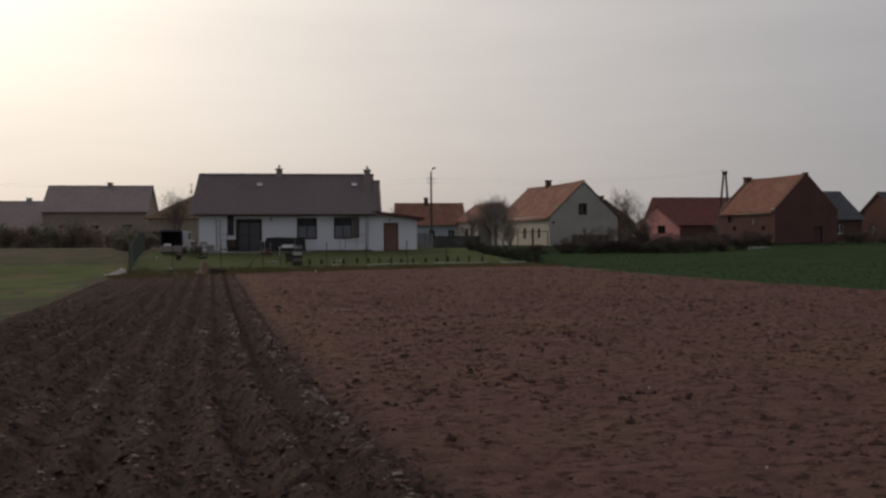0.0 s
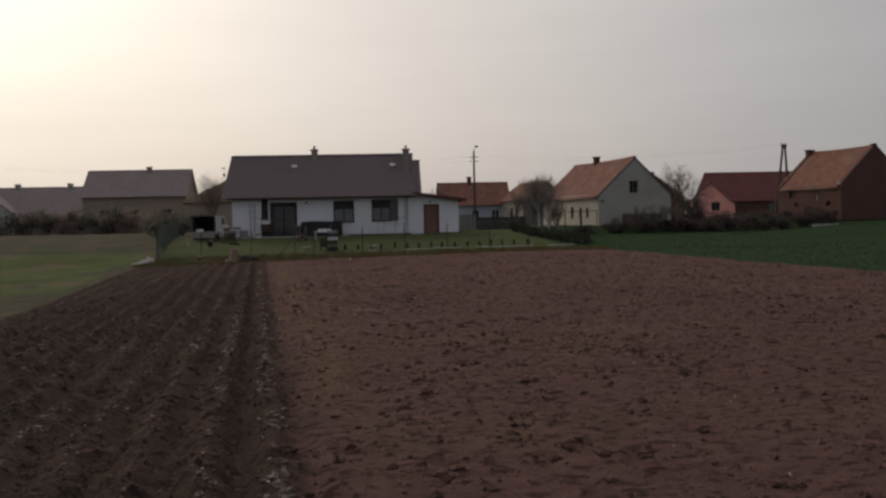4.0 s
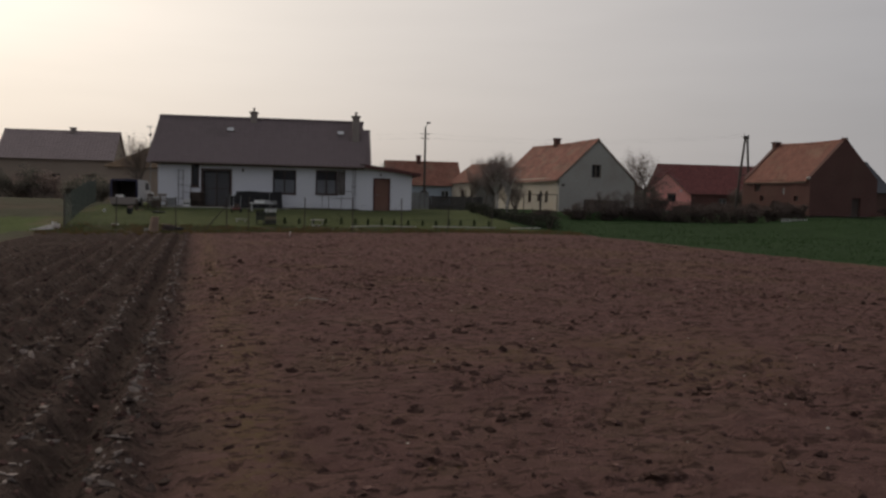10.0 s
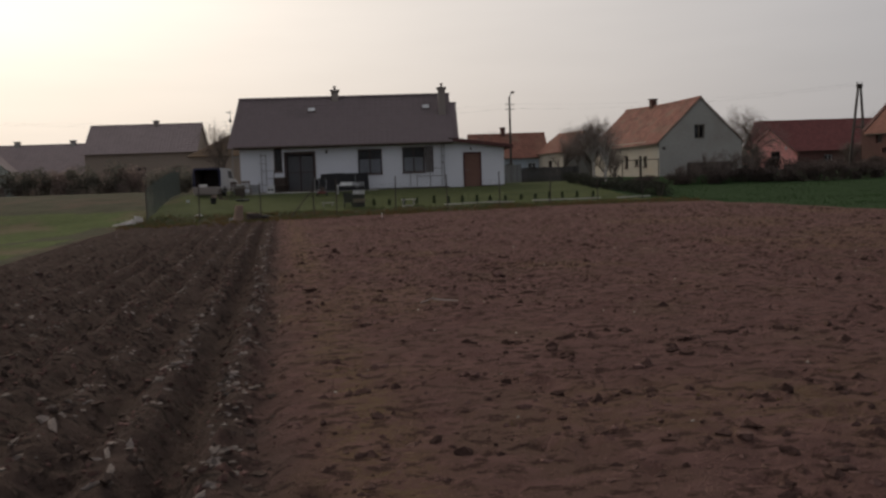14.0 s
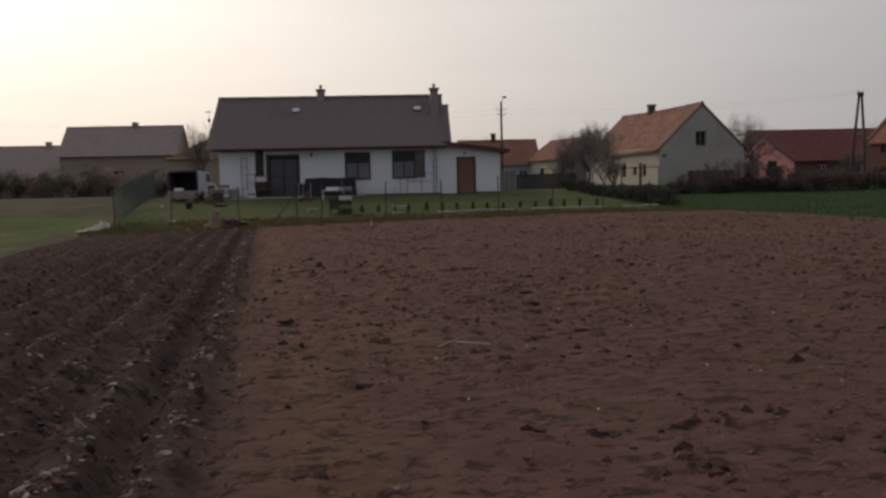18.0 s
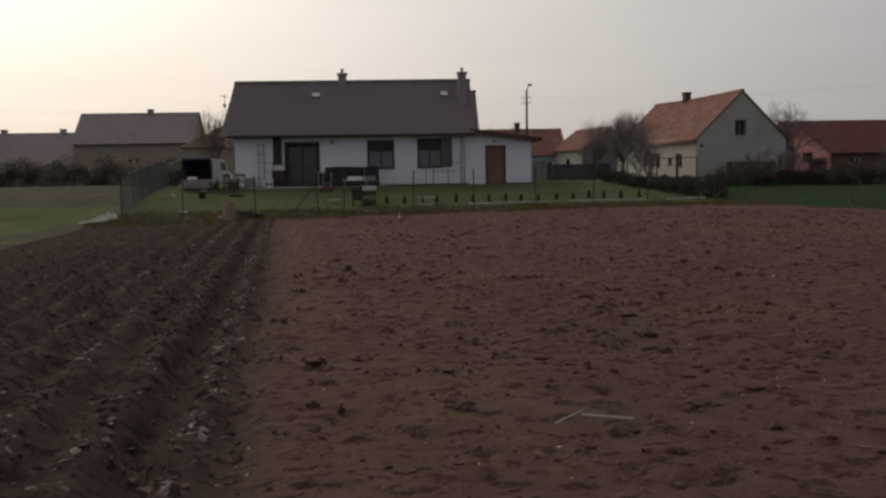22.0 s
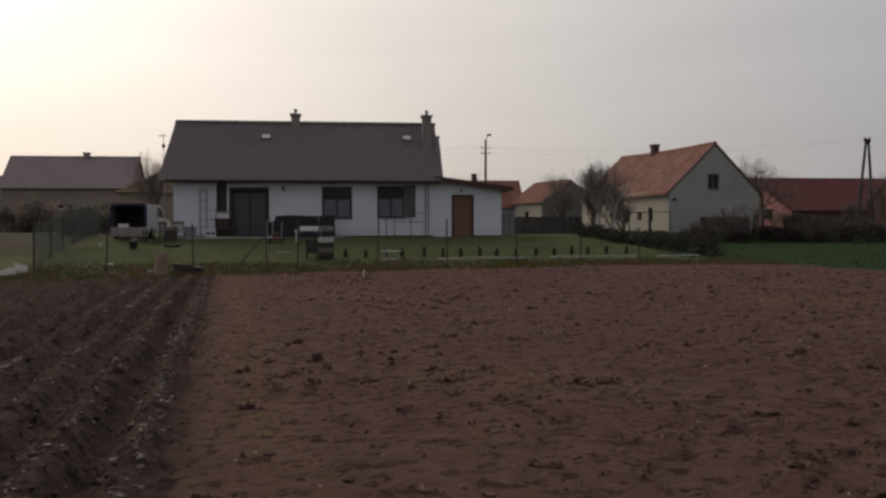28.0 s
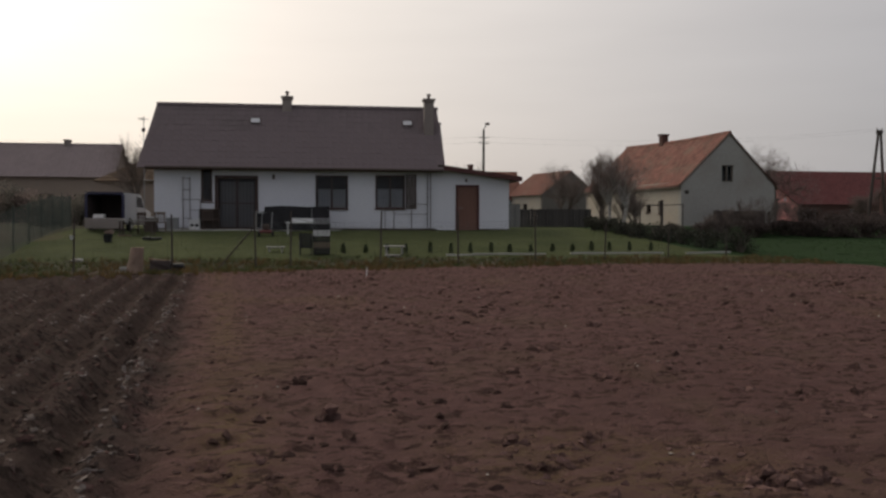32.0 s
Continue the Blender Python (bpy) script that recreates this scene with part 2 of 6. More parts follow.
M_WHEAT = mat("young_wheat", (0.026, 0.046, 0.019), 0.95, 0.28, 0.4, 8.0, 0.6, 40.0, 0.04, spec=0.03)
M_MEADOW = mat("meadow", (0.068, 0.086, 0.032), 0.95, 0.42, 0.3, 4.0, 0.7, 22.0, 0.05, second=(0.105, 0.084, 0.056), s3=0.25, spec=0.03)
M_VERGE = mat("weedy_verge", (0.062, 0.060, 0.040), 0.95, 0.38, 0.8, 7.0, 0.7, 26.0, 0.05, second=(0.092, 0.070, 0.052), s3=0.45, spec=0.03)
M_BLADE = mat("grass_blade", (0.080, 0.092, 0.040), 0.9, 0.2, 1.0, 10.0, 0.0, island=0.35, spec=0.03, trans=0.45)
M_WHEATB = mat("wheat_blade", (0.037, 0.066, 0.027), 0.9, 0.2, 1.0, 10.0, 0.0, island=0.3, spec=0.03, trans=0.45)
M_DRY = mat("dry_weed", (0.115, 0.08, 0.04), 0.9, 0.2, 1.0, 10.0, 0.0, island=0.35, spec=0.03, trans=0.45)
M_WHITE = mat("white_render", (0.67, 0.675, 0.72), 0.9, 0.07, 0.5, 9.0, 0.25, 60.0, 0.006)
M_DARKTILE = mat("dark_brown_tile", (0.155, 0.124, 0.130), 0.85, 0.14, 0.35, 6.0, 0.2, rnd=0.025, island=0.03, second=(0.128, 0.106, 0.108), s3=0.28)
M_ORANGE = mat("orange_clay_tile", (0.222, 0.102, 0.078), 0.88, 0.34, 0.7, 4.0, 0.3, island=0.2, second=(0.19, 0.115, 0.085), s3=0.9)
M_BARNTILE = mat("old_clay_tile", (0.205, 0.092, 0.068), 0.88, 0.26, 0.6, 5.0, 0.3, island=0.14, second=(0.21, 0.12, 0.085), s3=0.4)
M_REDTILE = mat("dull_red_tile", (0.135, 0.042, 0.040), 0.8, 0.15, 0.6, 9.0, 0.25, island=0.15)
M_GREYTILE = mat("grey_brown_tile", (0.245, 0.198, 0.198), 0.8, 0.12, 0.4, 8.0, 0.2, island=0.045)
M_BROWNTILE = mat("mossy_brown_tile", (0.165, 0.112, 0.072), 0.9, 0.25, 0.5, 7.0, 0.3, island=0.25)
M_SLATE = mat("blue_grey_roof", (0.055, 0.058, 0.07), 0.7, 0.12, 0.5, 8.0, 0.2, island=0.12)
M_GREYR = mat("grey_cement_render", (0.37, 0.355, 0.325), 0.92, 0.16, 0.45, 6.0, 0.3, 40.0, 0.01, second=(0.27, 0.235, 0.205), s3=0.22)
M_CREAM = mat("cream_limewash", (0.41, 0.37, 0.315), 0.92, 0.15, 0.5, 7.0, 0.3, 40.0, 0.01, second=(0.42, 0.36, 0.29), s3=0.5)
M_PINK = mat("salmon_render", (0.90, 0.40, 0.35), 0.9, 0.12, 0.4, 7.0, 0.2, 40.0, 0.01)
M_BRICK = mat("sooty_red_brick", (0.108, 0.054, 0.046), 0.92, 0.3, 0.5, 6.0, 0.4, 30.0, 0.015, second=(0.105, 0.062, 0.050), s3=0.3)
M_TANR = mat("tan_render", (0.30, 0.24, 0.195), 0.92, 0.15, 0.4, 6.0, 0.3, 40.0, 0.01)
M_PALEG = mat("pale_green_render", (0.42, 0.46, 0.42), 0.92, 0.1, 0.4, 6.0, 0.2, 40.0, 0.01)
M_BLUEW = mat("pale_blue_render", (0.38, 0.42, 0.47), 0.92, 0.1, 0.4, 6.0, 0.2, 40.0, 0.01)
M_FRAME = mat("brown_window_frame", (0.085, 0.052, 0.045), 0.55, 0.15, 2.0, 20.0, 0.1)
M_DOOR = mat("brown_door_wood", (0.19, 0.100, 0.076), 0.6, 0.15, 1.0, 16.0, 0.15)
M_GREYW = mat("silvered_grey_board", (0.19, 0.188, 0.182), 0.85, 0.22, 1.0, 18.0, 0.3, rnd=0.15)
M_BLACKW = mat("tarred_board", (0.055, 0.050, 0.047), 0.8, 0.25, 1.0, 18.0, 0.3, rnd=0.25)
# dark render: the shade on the gable is put into its colour
M_SHADEDGABLE = mat("shaded_gable_render", (0.17, 0.158, 0.138), 0.92, 0.2, 0.45, 6.0, 0.3, 40.0, 0.01, second=(0.13, 0.115, 0.10), s3=0.3)
M_WOOD = mat("weathered_grey_wood", (0.16, 0.125, 0.10), 0.85, 0.25, 1.0, 18.0, 0.3, rnd=0.2)
M_DARKW = mat("dark_wood", (0.078, 0.058, 0.050), 0.8, 0.25, 1.0, 18.0, 0.3)
M_FASCIA = mat("red_brown_fascia", (0.088, 0.034, 0.032), 0.6, 0.15, 1.0, 12.0, 0.1)
# beige that puts the haze and reflection of the door glass into colour
M_HAZYGLASS = mat("beige_glass_haze", (0.26, 0.205, 0.195), 0.95, 0.15, 3.0, 25.0, 0.2)
M_CURT = mat("white_net_curtain", (0.50, 0.42, 0.41), 0.95, 0.15, 3.0, 25.0, 0.2)
M_BLACK = mat("black_tarp", (0.019, 0.018, 0.021), 0.6, 0.25, 2.0, 14.0, 0.4, 9.0, 0.04)
M_NAVY = mat("navy_tarp", (0.035, 0.034, 0.072), 0.55, 0.25, 1.5, 12.0, 0.35, 7.0, 0.04)
M_WPAINT = mat("white_paint", (0.66, 0.66, 0.66), 0.4, 0.07, 1.5, 14.0, 0.05, spec=0.5)
M_VAN = mat("dull_white_van_paint", (0.40, 0.395, 0.41), 0.45, 0.12, 1.2, 10.0, 0.05, spec=0.4)
M_WPLAS = mat("white_plastic", (0.62, 0.62, 0.62), 0.5, 0.1, 2.0, 14.0, 0.05)
M_GREYM = mat("galvanised_steel", (0.26, 0.265, 0.27), 0.45, 0.15, 2.0, 20.0, 0.1, metal=0.6)
M_FENCE = mat("dark_green_wire", (0.05, 0.066, 0.058), 0.6, 0.15, 2.0, 20.0, 0.0)
M_POST = mat("rusty_dark_post", (0.062, 0.050, 0.044), 0.8, 0.25, 2.0, 20.0, 0.2)
M_TYRE = mat("black_rubber", (0.016, 0.016, 0.017), 0.85, 0.2, 3.0, 30.0, 0.3)
M_CONC = mat("concrete", (0.33, 0.32, 0.30), 0.92, 0.18, 0.8, 10.0, 0.35, 40.0, 0.01, rnd=0.15)
M_PLASTER = mat("chimney_render", (0.27, 0.232, 0.215), 0.9, 0.2, 1.2, 14.0, 0.3)
M_BARK = mat("grey_bark", (0.12, 0.098, 0.084), 0.95, 0.3, 2.0, 20.0, 0.5)
M_TWIG = mat("brown_twig", (0.19, 0.152, 0.134), 0.95, 0.2, 2.0, 10.0, 0.0, island=0.3)
M_EVER = mat("evergreen_leaf", (0.145, 0.136, 0.115), 0.8, 0.2, 2.0, 10.0, 0.0, island=0.5, spec=0.03, trans=0.55)
M_HEDGE = mat("dark_hedge_leaf", (0.045, 0.046, 0.036), 0.8, 0.2, 2.0, 10.0, 0.0, island=0.5, spec=0.03, trans=0.3)
M_LIMED = mat("limewashed_bark", (0.40, 0.37, 0.345), 0.92, 0.25, 3.0, 18.0, 0.4, second=(0.22, 0.19, 0.17), s3=5.0)
M_DARKBUSH = mat("dark_winter_bush", (0.105, 0.083, 0.076), 0.9, 0.2, 2.0, 10.0, 0.0, island=0.5, spec=0.03, trans=0.4)
M_THUJA = mat("thuja_leaf", (0.062, 0.078, 0.042), 0.8, 0.2, 2.0, 10.0, 0.0, island=0.5, spec=0.03, trans=0.45)
M_BUSH = mat("dormant_bush", (0.25, 0.198, 0.178), 0.9, 0.2, 2.0, 10.0, 0.0, island=0.5, spec=0.03, trans=0.55)
M_LOG = mat("pale_log_bark", (0.25, 0.175, 0.135), 0.9, 0.25, 3.0, 22.0, 0.5)
M_SHEET = mat("crumpled_white_sheet", (0.78, 0.75, 0.72), 0.6, 0.15, 3.0, 14.0, 0.6, 9.0, 0.05)
M_STICK = mat("pale_stick_wood", (0.38, 0.33, 0.295), 0.85, 0.2, 4.0, 30.0, 0.2)
M_RED = mat("faded_red_paint", (0.12, 0.032, 0.03), 0.5, 0.2, 3.0, 20.0, 0.1)
# dark board; behind windows it stands in for a room's shade
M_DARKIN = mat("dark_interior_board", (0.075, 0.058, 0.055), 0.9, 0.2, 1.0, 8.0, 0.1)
M_GLASS = glass_mat("window_glass")
M_SKYL = mat("milky_roof_light", (0.55, 0.56, 0.58), 0.15, 0.05, 2.0, 10.0, 0.0, spec=0.9)
M_WIRE = mat("cable", (0.03, 0.03, 0.03), 0.6, 0.1, 2.0, 10.0, 0.0)


# ---- mesh helpers ----
def mesh_of(bm, name, *mats):
    me = bpy.data.meshes.new(name)
    bm.to_mesh(me)
    bm.free()
    for m in mats:
        me.materials.append(m)
    return me


def part(name, bm, material, parent, label=""):
    ob = new(name, mesh_of(bm, name, material))
    ob.parent = parent
    return tagged(ob, label)


def thing(name, m, label, category, group="", kind=""):
    ob = new(name)
    ob.empty_display_size = 0.3
    ob.matrix_basis = m
    return tagged(ob, label, category, group, kind)


def solo(name, bm, material, m, label, category, group="", kind=""):
    ob = new(name, mesh_of(bm, name, material))
    ob.matrix_basis = m
    return tagged(ob, label, category, group, kind)


def box(bm, x0, x1, y0, y1, z0, z1, bev=0.0):
    r = bmesh.ops.create_cube(bm, size=1.0)
    vs = r["verts"]
    for v in vs:
        v.co = Vector((x0 + (v.co.x + 0.5) * (x1 - x0), y0 + (v.co.y + 0.5) * (y1 - y0), z0 + (v.co.z + 0.5) * (z1 - z0)))
    if bev:
        es = list({e for v in vs for e in v.link_edges})
        bmesh.ops.bevel(bm, geom=es, offset=bev, segments=1, affect="EDGES")
    return bm


def bx(*a, bev=0.0):
    return box(bmesh.new(), *a, bev=bev)


def tube(bm, a, b, r0, r1=None, n=8, cap=True):
    """A tapered round bar from a to b."""
    a, b = Vector(a), Vector(b)
    r1 = r0 if r1 is None else r1
    d = (b - a).normalized()
    s = d.orthogonal().normalized()
    t = d.cross(s)
    rings = []
    for p, r in ((a, r0), (b, r1)):
        rings.append([bm.verts.new(p + (s * math.cos(k * math.tau / n) + t * math.sin(k * math.tau / n)) * r) for k in range(n)])
    for k in range(n):
        bm.faces.new((rings[0][k], rings[0][(k + 1) % n], rings[1][(k + 1) % n], rings[1][k]))
    if cap:
        bm.faces.new(rings[0][::-1])
        bm.faces.new(rings[1])
    return bm


def tb(a, b, r0, r1=None, n=8):
    return tube(bmesh.new(), a, b, r0, r1, n)


def prism(bm, pts, depth_vec):
    """A flat outline pushed along a vector."""
    d = Vector(depth_vec)
    a = [bm.verts.new(Vector(p)) for p in pts]
    b = [bm.verts.new(Vector(p) + d) for p in pts]
    n = len(pts)
    bm.faces.new(a[::-1])
    bm.faces.new(b)
    for k in range(n):
        bm.faces.new((a[k], a[(k + 1) % n], b[(k + 1) % n], b[k]))
    bmesh.ops.recalc_face_normals(bm, faces=bm.faces)
    return bm


def pr(pts, d):
    return prism(bmesh.new(), pts, d)


def raw_mesh(name, verts, faces, mats, index=None, smooth=False):
    """Fast mesh from arrays; faces all with the same number of corners."""
    me = bpy.data.meshes.new(name)
    faces = np.asarray(faces, np.int32)
    n, k = faces.shape
    me.vertices.add(len(verts))
    me.vertices.foreach_set("co", np.asarray(verts, np.float32).ravel())
    me.loops.add(n * k)
    me.loops.foreach_set("vertex_index", faces.ravel())
    me.polygons.add(n)
    me.polygons.foreach_set("loop_start", np.arange(0, n * k, k, dtype=np.int32))
    me.polygons.foreach_set("loop_total", np.full(n, k, np.int32))
    for m in mats:
        me.materials.append(m)
    if index is not None:
        me.polygons.foreach_set("material_index", np.asarray(index, np.int32))
    me.polygons.foreach_set("use_smooth", np.full(n, bool(smooth)))
    me.update(calc_edges=True)
    me.validate()
    return me


# ---- numpy noise ----
def vnoise(x, y, seed=0):
    xi, yi = np.floor(x).astype(np.int64), np.floor(y).astype(np.int64)
    fx, fy = x - xi, y - yi
    fx, fy = fx * fx * (3 - 2 * fx), fy * fy * (3 - 2 * fy)

    def h(a, b):
        n = (a * 374761393 + b * 668265263 + seed * 974711) & 0x7FFFFFFF
        n = ((n ^ (n >> 13)) * 1274126177) & 0x7FFFFFFF
        return ((n ^ (n >> 16)) & 0xFFFF) / 65535.0

    return (h(xi, yi) * (1 - fx) + h(xi + 1, yi) * fx) * (1 - fy) + (h(xi, yi + 1) * (1 - fx) + h(xi + 1, yi + 1) * fx) * fy


def fbm(x, y, seed=0, octaves=4):
    v, a, tot = 0.0, 1.0, 0.0
    for k in range(octaves):
        v, tot, a = v + a * vnoise(x * 2**k, y * 2**k, seed + k), tot + a, a * 0.5
    return v / tot - 0.5


# ---- the lie of the land ----
def furrow_line(y):
    """The last furrow lies at x = -furrow_line(y), bending a little at its near end."""
    return 3.881 + 0.1323 * (y + 58) - 0.12 * np.clip((-53 - y) / 3, 0, 1.6)


def ridge_side(x, y):
    """Metres to the right of the last ploughed ridge, which runs up to the garden fence."""
    return x + furrow_line(y)


def right_edge(y):
    return np.interp(y, [-75, -38, -33, -28, -24, -18, -12, -10.4, -8, 40], [17.5, 12.6, 11.2, 10.2, 9.6, 9.0, 8.6, 7.4, 7.0, 7.0])


def land(x, y):
    """Smooth ground height."""
    along = np.interp(y, [-400, -63, -55.5, -50, -46, -42, -34, -30, -26, -22, -14, -12, -1.5, 0, 15, 60, 900], [0.3, 0.3, 0.22, 0.12, 0.09, 0.045, 0.035, 0.07, 0.11, 0.13, 0.13, 0.24, 1.06, 1.1, 1.3, 1.2, 1.2])
    dip = 0.62 * np.clip((x - 8.5) / 4, 0, 1) * np.clip((y + 16) / 12, 0, 1) * np.clip((10.5 - y) / 2, 0, 1) * np.clip((36 - x) / 7, 0, 1)
    return along - dip + 0.0235 * np.clip(x + 4.5, -10, 8) * np.clip((-10 - y) / 6, 0, 1)


def regions(x, y):
    """0 soil, 1 ridged soil, 2 lawn, 3 wheat, 4 meadow, 5 verge."""
    wob = 0.5 * fbm(x * 0.7, y * 0.7, 40) + 0.3 * fbm(x * 3, y * 3, 41)
    s = ridge_side(x, y) + wob * 0.25
    r = np.zeros(np.shape(x), np.int32)
    r[s < 0.22] = 1
    r[s < -6.4 + wob] = 4
    r[(s < -6.4 + wob) & (s > -7.3 - 8.0 * np.clip(fbm(x * 0.4, y * 0.18, 48) + 0.06, -0.05, 1)) & (y < -14)] = 5
    r[(x > right_edge(y) + wob * 0.8)] = 3
    front = -13.9 + wob * 1.0
    back = (y > front) & (x <= right_edge(y) + 0.3) & (x > -15.9)
    r[back] = 2
    r[(y > front) & (y < -11.4 + wob * 2.0) & (x > -15.9) & (x < 9.3)] = 5
    r[(y > -13) & (x <= -15.9)] = 4
    r[(x < -16.6) & (y > -8.5 + 5 * wob)] = 5
    r[(x < -17.2) & (y > 0 + 6 * wob) & (y < 42)] = 5
    return r


def relief(x, y):
    s = ridge_side(x, y)
    inside = np.clip((0.40 - s) / 0.3, 0, 1) * np.clip((s + 6.55) / 0.5, 0, 1) * np.clip((-14.2 - y) / 1.2, 0, 1)
    field = np.clip((-13.6 - y) / 1.0, 0, 1) * np.clip((right_edge(y) - x) / 0.8, 0, 1) * np.clip((s + 6.55) / 0.5, 0, 1)
    swing = s + 0.07 * fbm(x * 0.8, y * 0.35, 3)
    ridge = 0.5 + 0.5 * np.cos(swing / 0.57 * math.tau)
    lumps = fbm(x * 2.3, y * 1.2, 5) * 0.05 + fbm(x * 5.5, y * 5, 9, 3) * 0.07 + np.clip(fbm(x * 8, y * 7, 18, 2) - 0.10, 0, 1) * 0.22
    soil = fbm(x * 0.4, y * 0.4, 11, 3) * 0.09 + fbm(x * 2.1, y * 1.8, 12, 3) * 0.04 + fbm(x * 5.5, y * 5.5, 13, 2) * 0.032
    pits = np.clip(fbm(x * 4.2 + 7, y * 4.2, 21, 3) - 0.14, 0, 1) * -0.20
    lump2 = np.clip(fbm(x * 7.5, y * 7.5, 33, 2) - 0.16, 0, 1) * 0.20 * np.clip(0.7 + 2.2 * fbm(x * 0.5, y * 0.5, 34, 2), 0.15, 1.4)
    out = inside * (0.155 * ridge**0.9 - 0.095 + lumps - 0.06 * np.exp(-((s + 0.28) / 0.13) ** 2)) + (field - np.minimum(inside, field)) * (soil + pits + lump2)
    return out + (1 - np.clip(field, 0, 1)) * fbm(x * 0.6, y * 0.6, 15, 3) * 0.09 * np.clip((3 - y) / 4, 0.15, 1)


def ground_z(x, y):
    xa, ya = np.array([x], float), np.array([y], float)
    return float((land(xa, ya) + relief(xa, ya))[0])


def weed_patch(x, y):
    """How far straw and weeds break up the tilled soil, 0 to 0.9, in three shallow patches that lie aslant."""
    out = np.zeros_like(x)
    for cx, cy, a, b in ((-4.55, -41.5, 0.75, 0.4), (-1.75, -37.5, 1.3, 0.45), (-4.0, -33.7, 1.1, 0.7)):
        u, v = (x - cx) * 0.8 - (y - cy) * 0.6, (x - cx) * 0.6 + (y - cy) * 0.8
        d = (u / a) ** 2 + (v / b) ** 2
        out = np.maximum(out, 0.9 * np.exp(-d * d * 0.7) * np.clip(0.8 + 2.0 * fbm(x * 2.6, y * 2.6, 76), 0, 1))
    return out


def build_ground():
    def grown(start, step, far, k=1.22):
        out = []
        while start < far:
            start += step
            step *= k
            out.append(start)
        return out

    xs = np.concatenate([-np.array(grown(16.5, 0.2, 900))[::-1], np.arange(-16.5, -11, 0.11), np.arange(-11, 3, 0.055), np.arange(3, 16, 0.10), [16.0], np.array(grown(16.0, 0.2, 900))])
    ys = np.concatenate([-np.array(grown(61.0, 0.12, 300))[::-1], np.arange(-61, -33, 0.055), np.arange(-33, -12, 0.10), np.arange(-12, 2, 0.3), np.array(grown(2.0, 0.4, 1500))])
    X, Y = np.meshgrid(xs, ys)
    Z = land(X, Y) + relief(X, Y)
    nx, ny = len(xs), len(ys)
    verts = np.stack([X, Y, Z], -1).reshape(-1, 3)
    i = (np.arange(ny - 1)[:, None] * nx + np.arange(nx - 1)[None]).ravel()
    faces = np.stack([i, i + 1, i + nx + 1, i + nx], -1)
    cx, cy = verts[faces].mean(1)[:, 0], verts[faces].mean(1)[:, 1]
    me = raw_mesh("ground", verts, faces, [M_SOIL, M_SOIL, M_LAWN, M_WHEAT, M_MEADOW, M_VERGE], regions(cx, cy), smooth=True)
    side = ridge_side(verts[:, 0], verts[:, 1])
    edge = np.clip((0.50 - side + 0.6 * fbm(verts[:, 0] * 2.2, verts[:, 1] * 2.2, 47)) / 0.5, 0, 1) * (side > -7.6) * (verts[:, 1] < -13)
    me.attributes.new("ploughed", "FLOAT", "POINT").data.foreach_set("value", edge.astype(np.float32))
    wx, wy = verts[:, 0], verts[:, 1]
    band = np.exp(-(((side - 0.85 + 0.5 * fbm(wx * 0.3, wy * 0.25, 74)) / 0.30) ** 2)) * np.clip(0.75 + 2.2 * fbm(wx * 0.9, wy * 0.4, 75), 0, 1) * np.clip((wy + 55) / 5, 0, 1)
    loose = np.maximum(np.clip((fbm(wx * 0.45, wy * 0.3, 73) - 0.09) * 5, 0, 0.55), weed_patch(wx, wy)) * (side > 0.3)
    me.attributes.new("weedy", "FLOAT", "POINT").data.foreach_set("value", (np.maximum(band, loose) * (wy < -15)).astype(np.float32))
    ob = new("ground", me)
    tagged(ob, "brown tilled field with ploughed ridges, lawn, young wheat and meadow", "ground", kind="structure")


build_ground()


def scatter(name, base_v, base_f, places, size, turn, squash, material, label, category, smooth=False, jitter=0.0, seed=1):
    """Many copies of one small shape, joined; places is an (n, 3) array."""
    rng = np.random.default_rng(seed)
    n, k = len(places), len(base_v)
    v = np.repeat(base_v[None], n, 0) * size[:, None, None]
    if jitter:
        v = v * (1 + jitter * (rng.random((n, k, 1)) - 0.5))
    v[:, :, 2] *= squash[:, None]
    c, s = np.cos(turn)[:, None], np.sin(turn)[:, None]
    x, y = v[:, :, 0] * c - v[:, :, 1] * s, v[:, :, 0] * s + v[:, :, 1] * c
    v = np.stack([x, y, v[:, :, 2]], -1) + places[:, None]
    f = (base_f[None] + (np.arange(n) * k)[:, None, None]).reshape(-1, base_f.shape[1])
    ob = new(name, raw_mesh(name, v.reshape(-1, 3), f, [material], smooth=smooth))
    return tagged(ob, label, category, kind="stuff")


def ico():
    bm = bmesh.new()
    bmesh.ops.create_icosphere(bm, subdivisions=1, radius=1.0)
    v = np.array([q.co[:] for q in bm.verts])
    f = np.array([[q.index for q in p.verts] for p in bm.faces])
    bm.free()
    return v, f


ICO_V, ICO_F = ico()


# ---- loose earth ----
def spread(n, x0, x1, y0, y1, seed, keep):
    rng = np.random.default_rng(seed)
    x, y = rng.uniform(x0, x1, n), y0 + (y1 - y0) * rng.random(n) ** 1.25
    k = keep(x, y, rng)
    x, y = x[k], y[k]
    return x, y, land(x, y) + relief(x, y), rng


